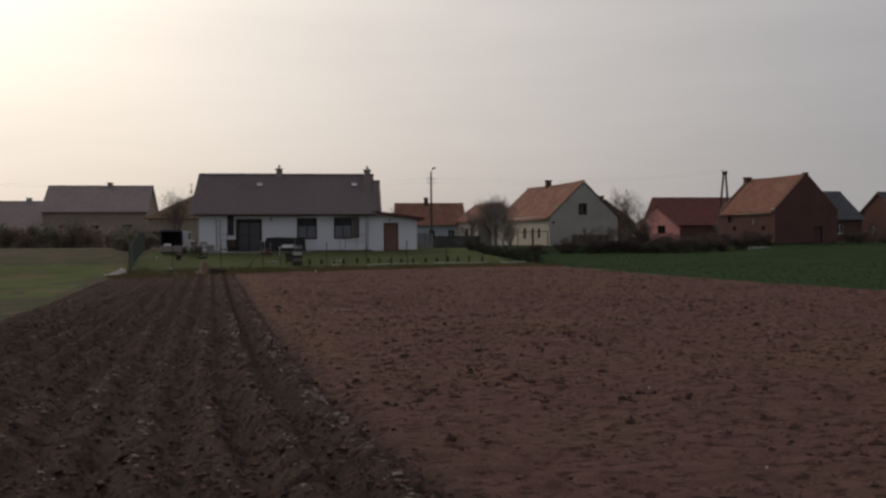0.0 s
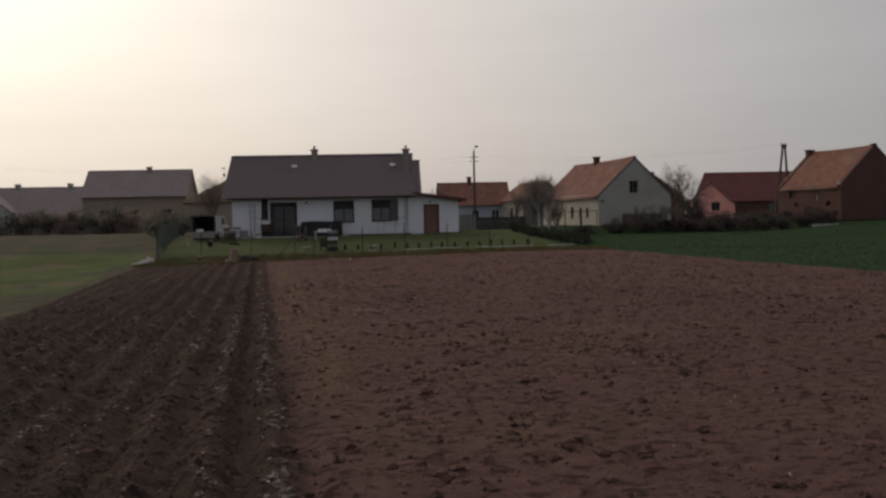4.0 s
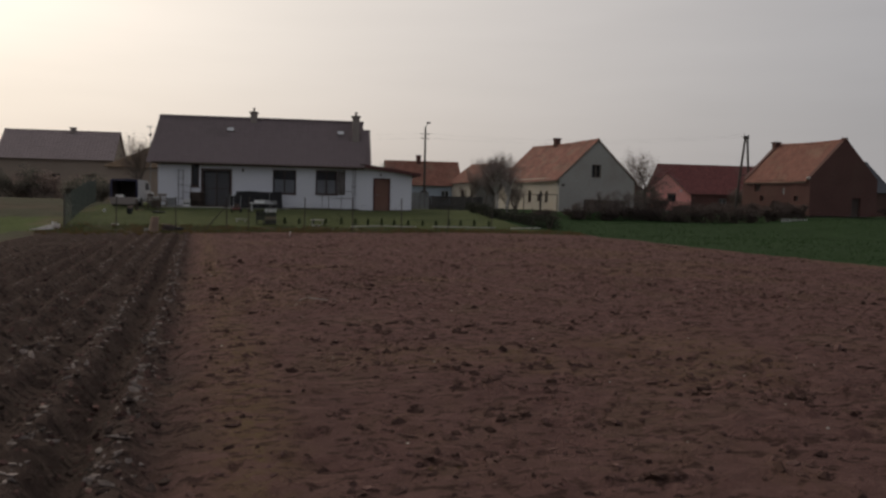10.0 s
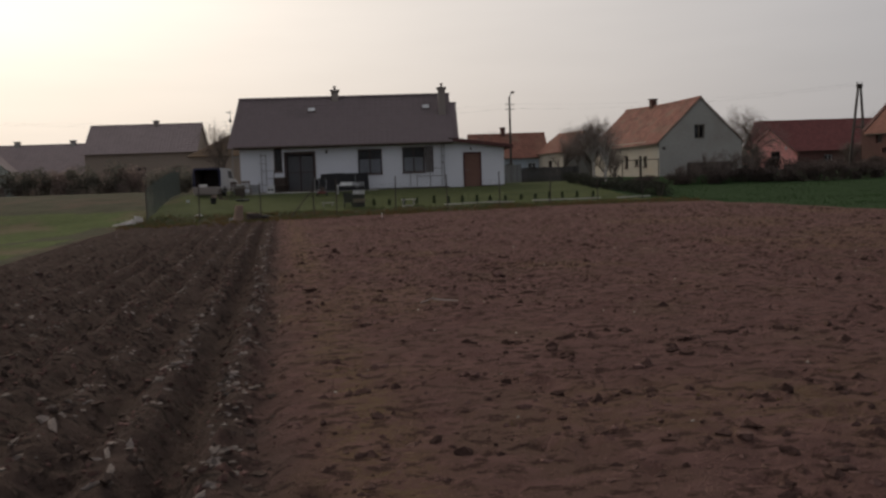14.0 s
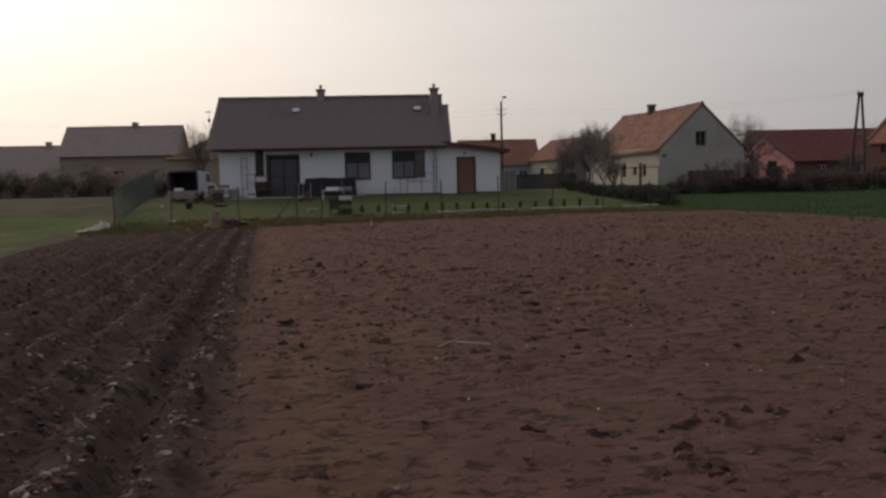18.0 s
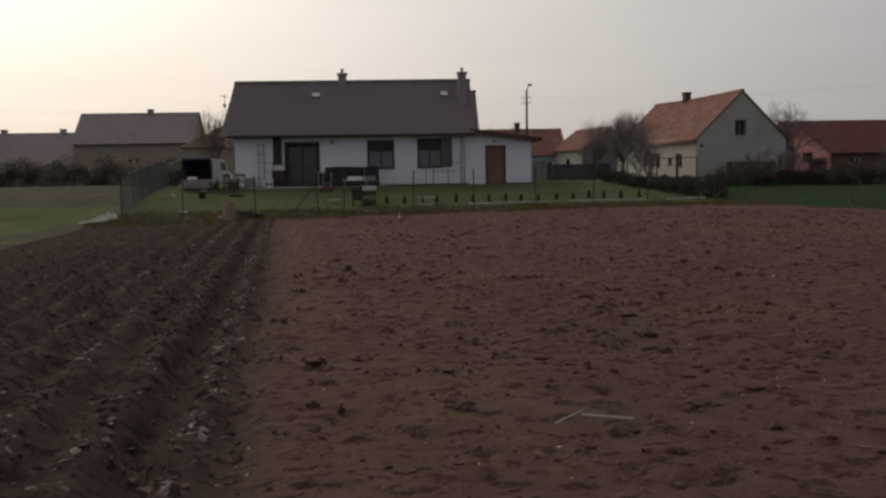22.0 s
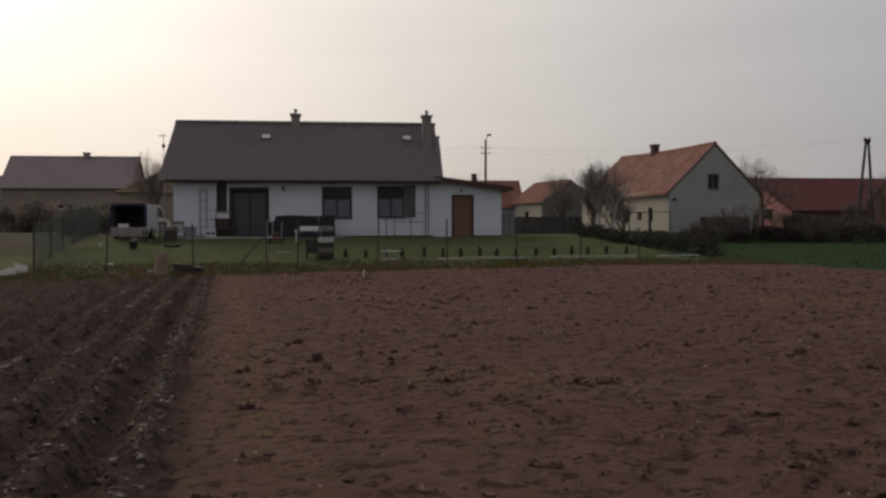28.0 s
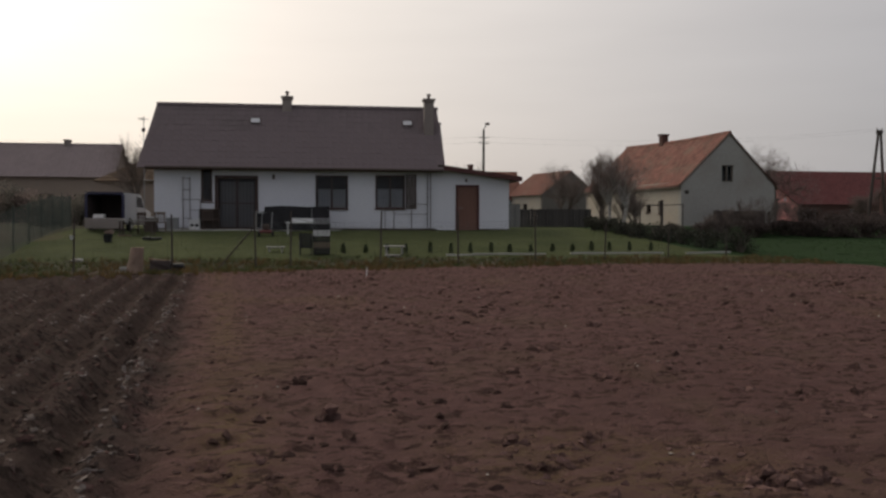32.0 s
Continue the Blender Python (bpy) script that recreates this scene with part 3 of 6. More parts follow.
def build_clods():
    x, y, z, rng = spread(120000, -11.8, 13.5, -61.5, -15, 3, lambda x, y, r: (ridge_side(x, y) > -6.2) & (x < right_edge(y) - 0.3) & (r.random(len(x)) < 0.24 + 1.5 * np.clip(fbm(x * 0.9, y * 0.9, 60), 0, 1) + 0.4 * (ridge_side(x, y) < 0.2) + 0.9 * weed_patch(x, y)))
    size = 0.007 + 0.021 * rng.random(len(x)) ** 1.8
    big = rng.random(len(x)) < 0.02
    size[big] = rng.uniform(0.025, 0.05, big.sum())
    scatter("soil_clods", ICO_V * (1.35, 0.8, 1.0), ICO_F, np.stack([x, y, z - size * 0.12], -1), size, rng.random(len(x)) * 6.3, rng.uniform(0.55, 1.0, len(x)), M_CLOD, "crumbly brown clods lying on the tilled field", "soil clods", jitter=1.0, seed=4)
    x, y, z, rng = spread(30000, -11.8, -2.8, -61.5, -26, 6, lambda x, y, r: (ridge_side(x, y) > -6.2) & (ridge_side(x, y) < 0.3) & (r.random(len(x)) < 0.5 + 1.5 * fbm(x * 2.5, y * 2.5, 61)))
    size = 0.009 + 0.034 * rng.random(len(x)) ** 2.4
    scatter("ridge_clods", ICO_V * (1.2, 0.85, 1.0), ICO_F, np.stack([x, y, z - size * 0.1], -1), size, rng.random(len(x)) * 6.3, rng.uniform(0.6, 1.0, len(x)), M_RCLOD, "crumbly dark clods on the ploughed ridges", "soil clods", jitter=1.2, seed=7)
    # clods in small groups all over the tilled soil, coloured dark for their shaded sides
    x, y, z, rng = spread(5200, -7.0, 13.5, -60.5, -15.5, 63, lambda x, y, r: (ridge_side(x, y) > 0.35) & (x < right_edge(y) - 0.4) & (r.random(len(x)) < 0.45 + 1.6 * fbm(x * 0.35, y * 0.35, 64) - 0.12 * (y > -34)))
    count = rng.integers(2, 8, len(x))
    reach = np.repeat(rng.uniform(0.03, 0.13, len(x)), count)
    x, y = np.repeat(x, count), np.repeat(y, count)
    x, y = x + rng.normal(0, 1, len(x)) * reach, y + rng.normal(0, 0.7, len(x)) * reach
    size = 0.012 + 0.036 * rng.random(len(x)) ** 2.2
    scatter("damp_clods", ICO_V * (1.3, 0.85, 1.0), ICO_F, np.stack([x, y, land(x, y) + relief(x, y) - size * 0.12], -1), size, rng.random(len(x)) * 6.3, rng.uniform(0.6, 1.1, len(x)), M_SHADECLOD, "clods in groups on the field, coloured dark for their shaded sides", "soil clods", jitter=1.2, seed=65)
    x, y, z, rng = spread(500, -7.0, 10.0, -60.5, -22, 66, lambda x, y, r: (ridge_side(x, y) > 0.2) & (x < right_edge(y) - 0.4))
    size = rng.uniform(0.004, 0.011, len(x))
    scatter("pale_pebbles", ICO_V * (1.6, 0.7, 1.0), ICO_F, np.stack([x, y, z + size * 0.4], -1), size, rng.random(len(x)) * 6.3, rng.uniform(0.5, 1.0, len(x)), M_BITS, "small pale pebbles and bits of straw on the soil", "pebbles", jitter=0.9, seed=67)
    # drying slices turned over along the last furrow and, fewer, along the ridges before it
    rng = np.random.default_rng(33)
    px, py, ps = [], [], []
    for row, count, side in ((0, 130, -0.02), (1, 70, 0.0), (2, 60, 0.0), (3, 52, 0.0), (4, 46, 0.0), (5, 38, 0.0), (6, 32, 0.0), (7, 28, 0.0), (8, 26, 0.0), (9, 24, 0.0), (10, 22, 0.0)):
        yc = -61.5 + 46.5 * rng.random(count) ** 1.15
        for y0 in yc:
            big = rng.random() ** 2
            n = int(3 + 5 * rng.random())
            yy = y0 + rng.normal(0, 0.10 + 0.06 * big, n)
            px += list(side - 0.57 * row + rng.normal(0, 0.07, n) - furrow_line(yy))
            py += list(yy)
            ps += list((0.009 + 0.015 * rng.random(n) + 0.022 * big * rng.random(n)) * (1.0 if row == 0 else 0.8))
    px, py, ps = np.array(px), np.array(py), np.array(ps)
    # the largest ones are single pieces
    order = np.argsort(-ps)
    shapes = []
    for k in range(9):
        v = ICO_V * (1.4, 0.7, 0.55) * (1 + 1.5 * (rng.random((len(ICO_V), 3)) - 0.5))
        shapes.append(raw_mesh("earth_crumb", v, ICO_F, [M_SLICE]))
    for k in order[:280]:
        ob = new("earth_crumb", shapes[k % 9])
        ob.parent = bpy.data.objects["ground"]
        ob.matrix_basis = pose(px[k], py[k], float((land(px[k:k + 1], py[k:k + 1]) + relief(px[k:k + 1], py[k:k + 1]))[0]) + ps[k] * 0.15, rx=rng.normal(20, 25), ry=rng.normal(0, 22), rz=rng.normal(0, 60)) @ Matrix.Diagonal((ps[k], ps[k], ps[k] * rng.uniform(0.55, 1.1), 1))
    # three spots where larger slabs of the furrow slice lie turned over
    for y0, y1, side, count in ((-48.8, -46.6, 0.0, 13), (-36.6, -33.4, 0.04, 15), (-43.4, -42.4, -0.55, 8), (-50.4, -49.3, -0.02, 6), (-42.9, -40.6, 0.0, 8), (-46.9, -45.4, -1.18, 8), (-47.4, -46.6, -0.56, 5), (-33.6, -31.6, -0.57, 7)):
        for j in range(count):
            yy = np.array([y0 + (y1 - y0) * (j + rng.random()) / count])
            xx = side + rng.normal(0, 0.04, 1) - furrow_line(yy)
            ob = new("earth_crumb", shapes[j % 9])
            ob.parent = bpy.data.objects["ground"]
            w = rng.uniform(0.018, 0.045) * (1.0 if y0 < -45 else 0.75)
            ob.matrix_basis = pose(xx[0], yy[0], float((land(xx, yy) + relief(xx, yy))[0]) + w * 0.25, rx=rng.normal(28, 20), ry=rng.normal(0, 20), rz=rng.normal(0, 50)) @ Matrix.Diagonal((w * 1.25, w * 0.9, w * rng.uniform(0.45, 0.7), 1))
    px, py, ps = px[order[280:]], py[order[280:]], ps[order[280:]]
    k = len(px)
    scatter("furrow_slices", ICO_V * (1.5, 0.7, 0.7), ICO_F, np.stack([px, py, land(px, py) + relief(px, py) + ps * 0.15], -1), ps, rng.normal(0, 1.2, k), rng.uniform(0.5, 1.0, k), M_SLICE, "pale drying crumbs of earth along the furrows", "soil clods", jitter=1.1, seed=35)
    x, y, z, rng = spread(5200, -10.5, -3, -61.5, -14.5, 8, lambda x, y, r: (ridge_side(x, y) < 0.25) & (ridge_side(x, y) > -6.1) & (r.random(len(x)) < 0.75 * np.cos(ridge_side(x, y) / 0.57 * math.pi) ** 6))
    size = 0.008 + 0.035 * rng.random(len(x)) ** 2.4
    scatter("pale_bits", ICO_V, ICO_F, np.stack([x, y, z + size * 0.1], -1), size, rng.random(len(x)) * 6.3, rng.uniform(0.25, 0.6, len(x)), M_PALE, "pale dried roots and stones turned up along the ridges", "stones", jitter=0.7, seed=9)


build_clods()

TUFT_V = []
for k in range(5):
    a = k * 1.2566 + 0.3
    d, w = Vector((math.cos(a), math.sin(a), 0)), Vector((-math.sin(a), math.cos(a), 0))
    TUFT_V += [(d * 0.15 - w * 0.12)[:], (d * 0.15 + w * 0.12)[:], (d * (0.5 + 0.15 * (k % 3)) + Vector((0, 0, 0.8 + 0.1 * (k % 2))))[:]]
TUFT_V = np.array(TUFT_V)
TUFT_F = np.arange(15).reshape(5, 3)


def build_grass():
    def tufts(name, n, x0, x1, y0, y1, seed, keep, lo, hi, material, label):
        x, y, z, rng = spread(n, x0, x1, y0, y1, seed, keep)
        size = rng.uniform(lo, hi, len(x))
        scatter(name, TUFT_V, TUFT_F, np.stack([x, y, z - 0.01], -1), size, rng.random(len(x)) * 6.3, rng.uniform(0.7, 1.3, len(x)), material, label, "grass", seed=seed)

    tufts("lawn_grass", 14000, -15.8, 9, -13.2, -0.6, 21, lambda x, y, r: (regions(x, y) == 2), 0.02, 0.05, M_BLADE, "short green lawn grass in the garden")
    tufts("verge_weeds", 8200, -16.2, 9.5, -14.6, -11.0, 22, lambda x, y, r: (r.random(len(x)) < 0.35 + fbm(x, y, 70) * 1.6), 0.05, 0.15, M_BLADE, "rough weeds along the wire fence")
    tufts("verge_dry_weeds", 5600, -16.2, 9.5, -15.2, -11.4, 23, lambda x, y, r: (r.random(len(x)) < 0.3 + fbm(x, y, 71) * 1.6), 0.06, 0.2, M_DRY, "dry brown weeds along the wire fence")
    tufts("wheat", 24000, 6.8, 46, -40, 6, 24, lambda x, y, r: (regions(x, y) == 3) & (r.random(len(x)) < 0.9), 0.04, 0.09, M_WHEATB, "young dark green wheat in an even stand")
    tufts("meadow_grass", 16000, -34, -9, -50, 4, 25, lambda x, y, r: (regions(x, y) == 4), 0.015, 0.04, M_BLADE, "rough meadow grass beside the ploughed strip")
    tufts("meadow_dry_grass", 5000, -34, -9, -50, 4, 26, lambda x, y, r: (regions(x, y) == 4) & (fbm(x * 0.3, y * 0.3, 72) > 0.02), 0.015, 0.045, M_DRY, "withered straw-coloured grass in the meadow")
    tufts("field_weeds", 9000, -6, 12, -61, -18, 27, lambda x, y, r: (ridge_side(x, y) > 0.1) & (x < right_edge(y) - 0.5) & (fbm(x * 0.45, y * 0.3, 73) > 0.10) & (r.random(len(x)) < 0.5), 0.012, 0.05, M_DRY, "thin yellowish seedlings in patches on the tilled soil")


build_grass()


# ---- buildings ----
def wall_bm(length, height, openings, thick, x_from=0.0, slope=None):
    """A wall along +x, inward +y, with openings cut through; slope = (apex x, apex z, eave z) makes it a gable."""
    def top(x):
        if not slope:
            return height
        ax, az, ez = slope
        return ez + (az - ez) * (1 - abs(x - ax) / ax)

    zs = sorted({0.0, height if not slope else slope[1], *(slope[2:] if slope else ()), *(v for o in openings for v in o[2:4])})
    xs = {x_from, length - x_from, *(v for o in openings for v in o[:2])}
    if slope:
        xs.add(slope[0])
        for z in zs:
            f = (slope[1] - z) / (slope[1] - slope[2])
            if 0 < f < 1:
                xs |= {slope[0] - f * slope[0], slope[0] + f * slope[0]}
    xs = sorted(xs)
    bm = bmesh.new()
    for x0, x1 in zip(xs, xs[1:]):
        if x1 - x0 < 1e-4:
            continue
        for z0, z1 in zip(zs, zs[1:]):
            mx, mz = (x0 + x1) / 2, (z0 + z1) / 2
            if any(o[0] < mx < o[1] and o[2] < mz < o[3] for o in openings):
                continue
            a, b = min(z1, top(x0)), min(z1, top(x1))
            if a - z0 < 1e-4 and b - z0 < 1e-4:
                continue
            if a - z0 < 1e-4:
                prism(bm, [(x0, 0, z0), (x1, 0, z0), (x1, 0, b)], (0, thick, 0))
            elif b - z0 < 1e-4:
                prism(bm, [(x0, 0, z0), (x1, 0, z0), (x0, 0, a)], (0, thick, 0))
            else:
                prism(bm, [(x0, 0, z0), (x1, 0, z0), (x1, 0, b), (x0, 0, a)], (0, thick, 0))
    bmesh.ops.remove_doubles(bm, verts=bm.verts, dist=1e-4)
    # drop the faces that lie between two cells
    seen = {}
    for f in bm.faces:
        seen.setdefault(tuple(sorted(v.index for v in f.verts)), []).append(f)
    bmesh.ops.delete(bm, geom=[f for fs in seen.values() if len(fs) > 1 for f in fs], context="FACES_ONLY")
    return bm


def place(bm, m):
    bmesh.ops.transform(bm, matrix=m, verts=bm.verts)
    return bm


def window(parent, m, x0, x1, z0, z1, frame_mat, panes=2, depth=0.12, curtain=0.0, sill=True, blind=0.0, bars=0):
    """A framed window in a wall opening; m takes wall coordinates to the house."""
    fw, g = 0.07, 0.003
    bm = bmesh.new()
    y0, y1 = depth, depth + 0.06
    box(bm, x0 + g, x1 - g, y0, y1, z1 - fw, z1 - g)
    box(bm, x0 + g, x1 - g, y0, y1, z0 + g, z0 + fw)
    box(bm, x0 + g, x0 + fw, y0, y1, z0 + fw, z1 - fw)
    box(bm, x1 - fw, x1 - g, y0, y1, z0 + fw, z1 - fw)
    w = part("window", place(bm, m), frame_mat, parent)
    inner = (x1 - x0 - 2 * fw) / panes
    for k in range(panes):
        a = x0 + fw + k * inner
        p = part("pane", place(bx(a, a + inner, y0 + 0.025, y0 + 0.033, z0 + fw, z1 - fw), m), M_GLASS, w)
        p.visible_shadow = False
        if k:
            part("mullion", place(bx(a - 0.03, a + 0.03, y0 - 0.005, y1 + 0.005, z0 + fw, z1 - fw), m), frame_mat, w)
        if curtain:
            bmc = bmesh.new()
            zt = z0 + fw + (z1 - z0 - 2 * fw) * curtain
            n = 14
            lo, hi = [], []
            for j in range(n + 1):
                xx = a + inner * (0.06 + 0.88 * j / n)
                yy = y1 + 0.08 + 0.018 * math.sin(j * 2.1)
                lo.append(bmc.verts.new((xx, yy, z0 + fw)))
                hi.append(bmc.verts.new((xx, yy, zt)))
            for j in range(n):
                bmc.faces.new((lo[j], lo[j + 1], hi[j + 1], hi[j]))
            part("curtain", place(bmc, m), M_CURT, w, "white net curtain")
    for k in range(bars):
        zz = z0 + fw + (z1 - z0 - 2 * fw) * (k + 1) / (bars + 1)
        part("glazing_bar", place(bx(x0 + fw, x1 - fw, y0 + 0.005, y1 - 0.005, zz - 0.02, zz + 0.02), m), frame_mat, w)
    if blind:
        part("roller_blind", place(bx(x0 + fw, x1 - fw, y1 + 0.02, y1 + 0.045, z1 - fw - (z1 - z0) * blind, z1 - fw), m), M_DARKIN, w, "dark panel behind the glass from the top down")
    if sill:
        part("sill", place(bx(x0 - 0.05, x1 + 0.05, -0.06, depth, z0 - 0.05, z0 - g, bev=0.008), m), M_CONC if frame_mat is not M_FRAME else M_FRAME, w)
    # dark board close behind the opening, in place of an unlit room
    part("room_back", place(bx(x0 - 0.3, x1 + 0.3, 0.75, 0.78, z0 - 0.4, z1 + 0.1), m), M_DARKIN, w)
    return w


def leaf_door(parent, m, x0, x1, z0, z1, material, depth=0.1, label="", handle=True, planks=5, frame_mat=None):
    w = (x1 - x0) / planks
    bm = bmesh.new()
    for k in range(planks):
        box(bm, x0 + k * w + 0.006, x0 + (k + 1) * w - 0.006, depth, depth + 0.05, z0, z1 - 0.01, bev=0.006)
    box(bm, x0 + 0.004, x1 - 0.004, depth + 0.02, depth + 0.07, z0, z1 - 0.006)
    d = part("door", place(bm, m), material, parent, label)
    if frame_mat:
        bm = bmesh.new()
        box(bm, x0 - 0.07, x0 + 0.03, -0.02, depth - 0.003, z0, z1 + 0.07)
        box(bm, x1 - 0.03, x1 + 0.07, -0.02, depth - 0.003, z0, z1 + 0.07)
        box(bm, x0 + 0.03, x1 - 0.03, -0.02, depth - 0.003, z1 - 0.03, z1 + 0.07)
        part("door_frame", place(bm, m), frame_mat, d)
    if handle:
        bm = tb((x0 + 0.12, depth - 0.05, z0 + 1.0), (x0 + 0.25, depth - 0.05, z0 + 1.0), 0.012)
        tube(bm, (x0 + 0.12, depth, z0 + 1.0), (x0 + 0.12, depth - 0.06, z0 + 1.0), 0.014)
        part("handle", place(bm, m), M_GREYM, d)
    return d


def tile_rows(roof, m, length, run, course, width, material, sag=0.0, wave=0.035, seed=0, lip=0.022, loose=0):
    """Overlapping courses of tiles on a slope: local x along the eave, y up the slope, z out of it. The lowest loose courses are single tiles."""
    n, k = max(1, round(run / course)), max(1, round(length / width))
    ch, tw = run / n, length / k
    rng = np.random.default_rng(seed)
    prof = np.array([0.0, 0.28, 0.62, 1.0])
    hgt = np.array([0.0, 0.8, 1.0, 0.15]) * wave
    vs, fs, j = [], [], np.arange(k)
    q = np.array([c for a in range(3) for c in ([a, a + 1, a + 5, a + 4], [a + 8, a + 9, a + 1, a])])
    for r in range(n):
        x = (j[:, None] + prof[None]) * tw
        lift = rng.normal(0, 0.004, k)[:, None]
        slip = rng.normal(0, 0.006, k)[:, None] + 0 * prof
        if r < loose:
            continue
        s = -sag * np.sin(np.pi * x / length)
        low = np.stack([x, r * ch - 0.03 + slip, hgt[None] + lip + lift * lip / 0.022 + s], -1)
        top = np.stack([x, (r + 1) * ch + 0.02 + slip, hgt[None] + 0.002 + s], -1)
        rim = np.stack([x, r * ch - 0.03 + slip, hgt[None] * 0 + 0.002 + s], -1)
        vs.append(np.concatenate([low, top, rim], 1).reshape(-1, 3))
        fs.append((q[None] + (j * 12)[:, None, None]).reshape(-1, 4) + (r - loose) * k * 12)
    ob = new("tiles", raw_mesh("tiles", np.concatenate(vs), np.concatenate(fs), [material]))
    ob.parent, ob.matrix_basis = roof, m
    tagged(ob, kind="stuff")
    if loose:
        x = prof * tw
        one = np.concatenate([np.stack([x, 0 * x - 0.03, hgt + lip], -1), np.stack([x, 0 * x + ch + 0.02, hgt + 0.002], -1), np.stack([x, 0 * x - 0.03, 0 * x + 0.002], -1)])
        me = raw_mesh("tile", one, q, [material])
        for r in range(loose):
            for c in range(k):
                t = new("tile", me)
                t.parent = roof
                t.matrix_basis = m @ pose(c * tw, r * ch + rng.normal(0, 0.008), rng.uniform(0, 0.004), rz=rng.normal(0, 0.5))


def gable_house(name, label, category, m, L, W, ez, rz, walls, roof_mat, openings=None, over=0.25, eo=0.4, course=0.33, tw=0.3, sag=0.0, wave=0.035, parapet=False, thick=0.3, ridge_tiles=True, lip=0.022, loose=0):
    """Ridge along local +y, gable at y = 0 facing -y; ez and rz are the heights of the wall top and of the ridge above the base."""
    h = thing(name, m, label, category)
    T = thick
    openings = openings or {}
    frames = {
        "front": pose(-W, 0, 0), "right": pose(W, 0, 0, rz=90), "left": pose(-W, L, 0, rz=-90), "back": pose(W, L, 0, rz=180),
    }
    for side in ("front", "right", "left", "back"):
        gable = side in ("front", "back")
        ops = openings.get(side, ())
        extra = 0.22 if (parapet and gable) else 0.0
        bm = wall_bm(2 * W if gable else L, ez, ops, T, 0.0 if gable else T, (W, rz - 0.06 + extra, ez - 0.06 + extra) if gable else None)
        mt = walls[side] if isinstance(walls, dict) else walls
        part("wall", place(bm, frames[side]), mt, h)
    part("floor_slab", bx(-W + T, W - T, T, L - T, -0.3, 0.02), M_CONC, h)
    k = (rz - ez) / W
    run = math.hypot(W + eo, k * (W + eo))
    ang = math.degrees(math.atan(k))
    v0 = -over if not parapet else T
    v1 = L + over if not parapet else L - T
    bm = bmesh.new()
    zl = rz - k * (W + eo)
    d = sag + 0.012
    prism(bm, [(-W - eo, v0, zl - d), (0, v0, rz - d), (W + eo, v0, zl - d), (W + eo, v0, zl - 0.05 - d), (0, v0, rz - 0.06 - d), (-W - eo, v0, zl - 0.05 - d)], (0, v1 - v0, 0))
    roof = part("roof", bm, M_WOOD, h)
    tile_rows(roof, Matrix.Translation((W + eo, v0, zl + 0.004)) @ pose(0, 0, 0, rz=90) @ pose(0, 0, 0, rx=ang), v1 - v0, run, course, tw, roof_mat, sag, wave, 1, lip, loose)
    tile_rows(roof, Matrix.Translation((-W - eo, v1, zl + 0.004)) @ pose(0, 0, 0, rz=-90) @ pose(0, 0, 0, rx=ang), v1 - v0, run, course, tw, roof_mat, sag, wave, 2, lip)
    if ridge_tiles:
        bm = bmesh.new()
        n = max(2, round((v1 - v0) / 0.38))
        for j in range(n):
            a, b = v0 + (v1 - v0) * j / n, v0 + (v1 - v0) * (j + 1) / n + 0.03
            za = rz + 0.03 - sag * math.sin(math.pi * (j + 0.5) / n)
            pts = [(-0.13, a, za - 0.10), (-0.08, a, za + 0.02), (0, a, za + 0.06), (0.08, a, za + 0.02), (0.13, a, za - 0.10)]
            prism(bm, pts, (0, b - a, 0.012))
        part("ridge_tiles", bm, roof_mat, roof)
    return h, frames, roof


def chimney(parent, x, y, z0, z1, sx, sy, material, cap=0.07, pots=1, cap_mat=None, pot_h=0.25):
    bm = bmesh.new()
    box(bm, x - sx / 2, x + sx / 2, y - sy / 2, y + sy / 2, z0, z1 - 0.16, bev=0.01)
    c = part("chimney", bm, material, parent)
    bm = bmesh.new()
    box(bm, x - sx / 2 - cap * 0.5, x + sx / 2 + cap * 0.5, y - sy / 2 - cap * 0.5, y + sy / 2 + cap * 0.5, z1 - 0.158, z1 - 0.08, bev=0.01)
    box(bm, x - sx / 2 - cap, x + sx / 2 + cap, y - sy / 2 - cap, y + sy / 2 + cap, z1 - 0.079, z1, bev=0.012)
    part("cap", bm, cap_mat or material, c)
    for k in range(pots):
        px = x + (k - (pots - 1) / 2) * 0.3
        bm = tb((px, y, z1), (px, y, z1 + pot_h * 0.7), 0.075, 0.07, 10)
        tube(bm, (px, y, z1 + pot_h * 0.72), (px, y, z1 + pot_h), 0.10, 0.085, 10)
        part("flue", bm, M_PLASTER, c)
    return c


# the white cottage: ridge along x, long front at y = 0
Z0 = 1.1
HX0, HX1 = -13.42, -0.98
HW = 2.2
ops_front = [(1.99, 2.49, 1.24, 2.73), (2.67, 4.39, 0.02, 2.32), (6.98, 8.44, 0.93, 2.45), (9.66, 11.02, 0.95, 2.49)]
cottage, cf, croof = gable_house("cottage", "long white-rendered cottage with a dark brown tiled roof behind a lawn", "house",
    pose(HX0, HW, Z0, rz=-90), HX1 - HX0, HW, 3.26, 5.77, M_WHITE, M_DARKTILE, {"right": ops_front}, over=0.28, eo=0.5, course=0.34, tw=0.33, wave=0.018, thick=0.32, lip=0.013, loose=7)
# the far verge flares outwards towards the eaves
def flare(c):
    return 0.34 * (c.x - 0.2) / (HW + 0.3) * (1.0 - c.y) / 1.28 if c.y < 1.0 and c.x > 0.2 else 0.0


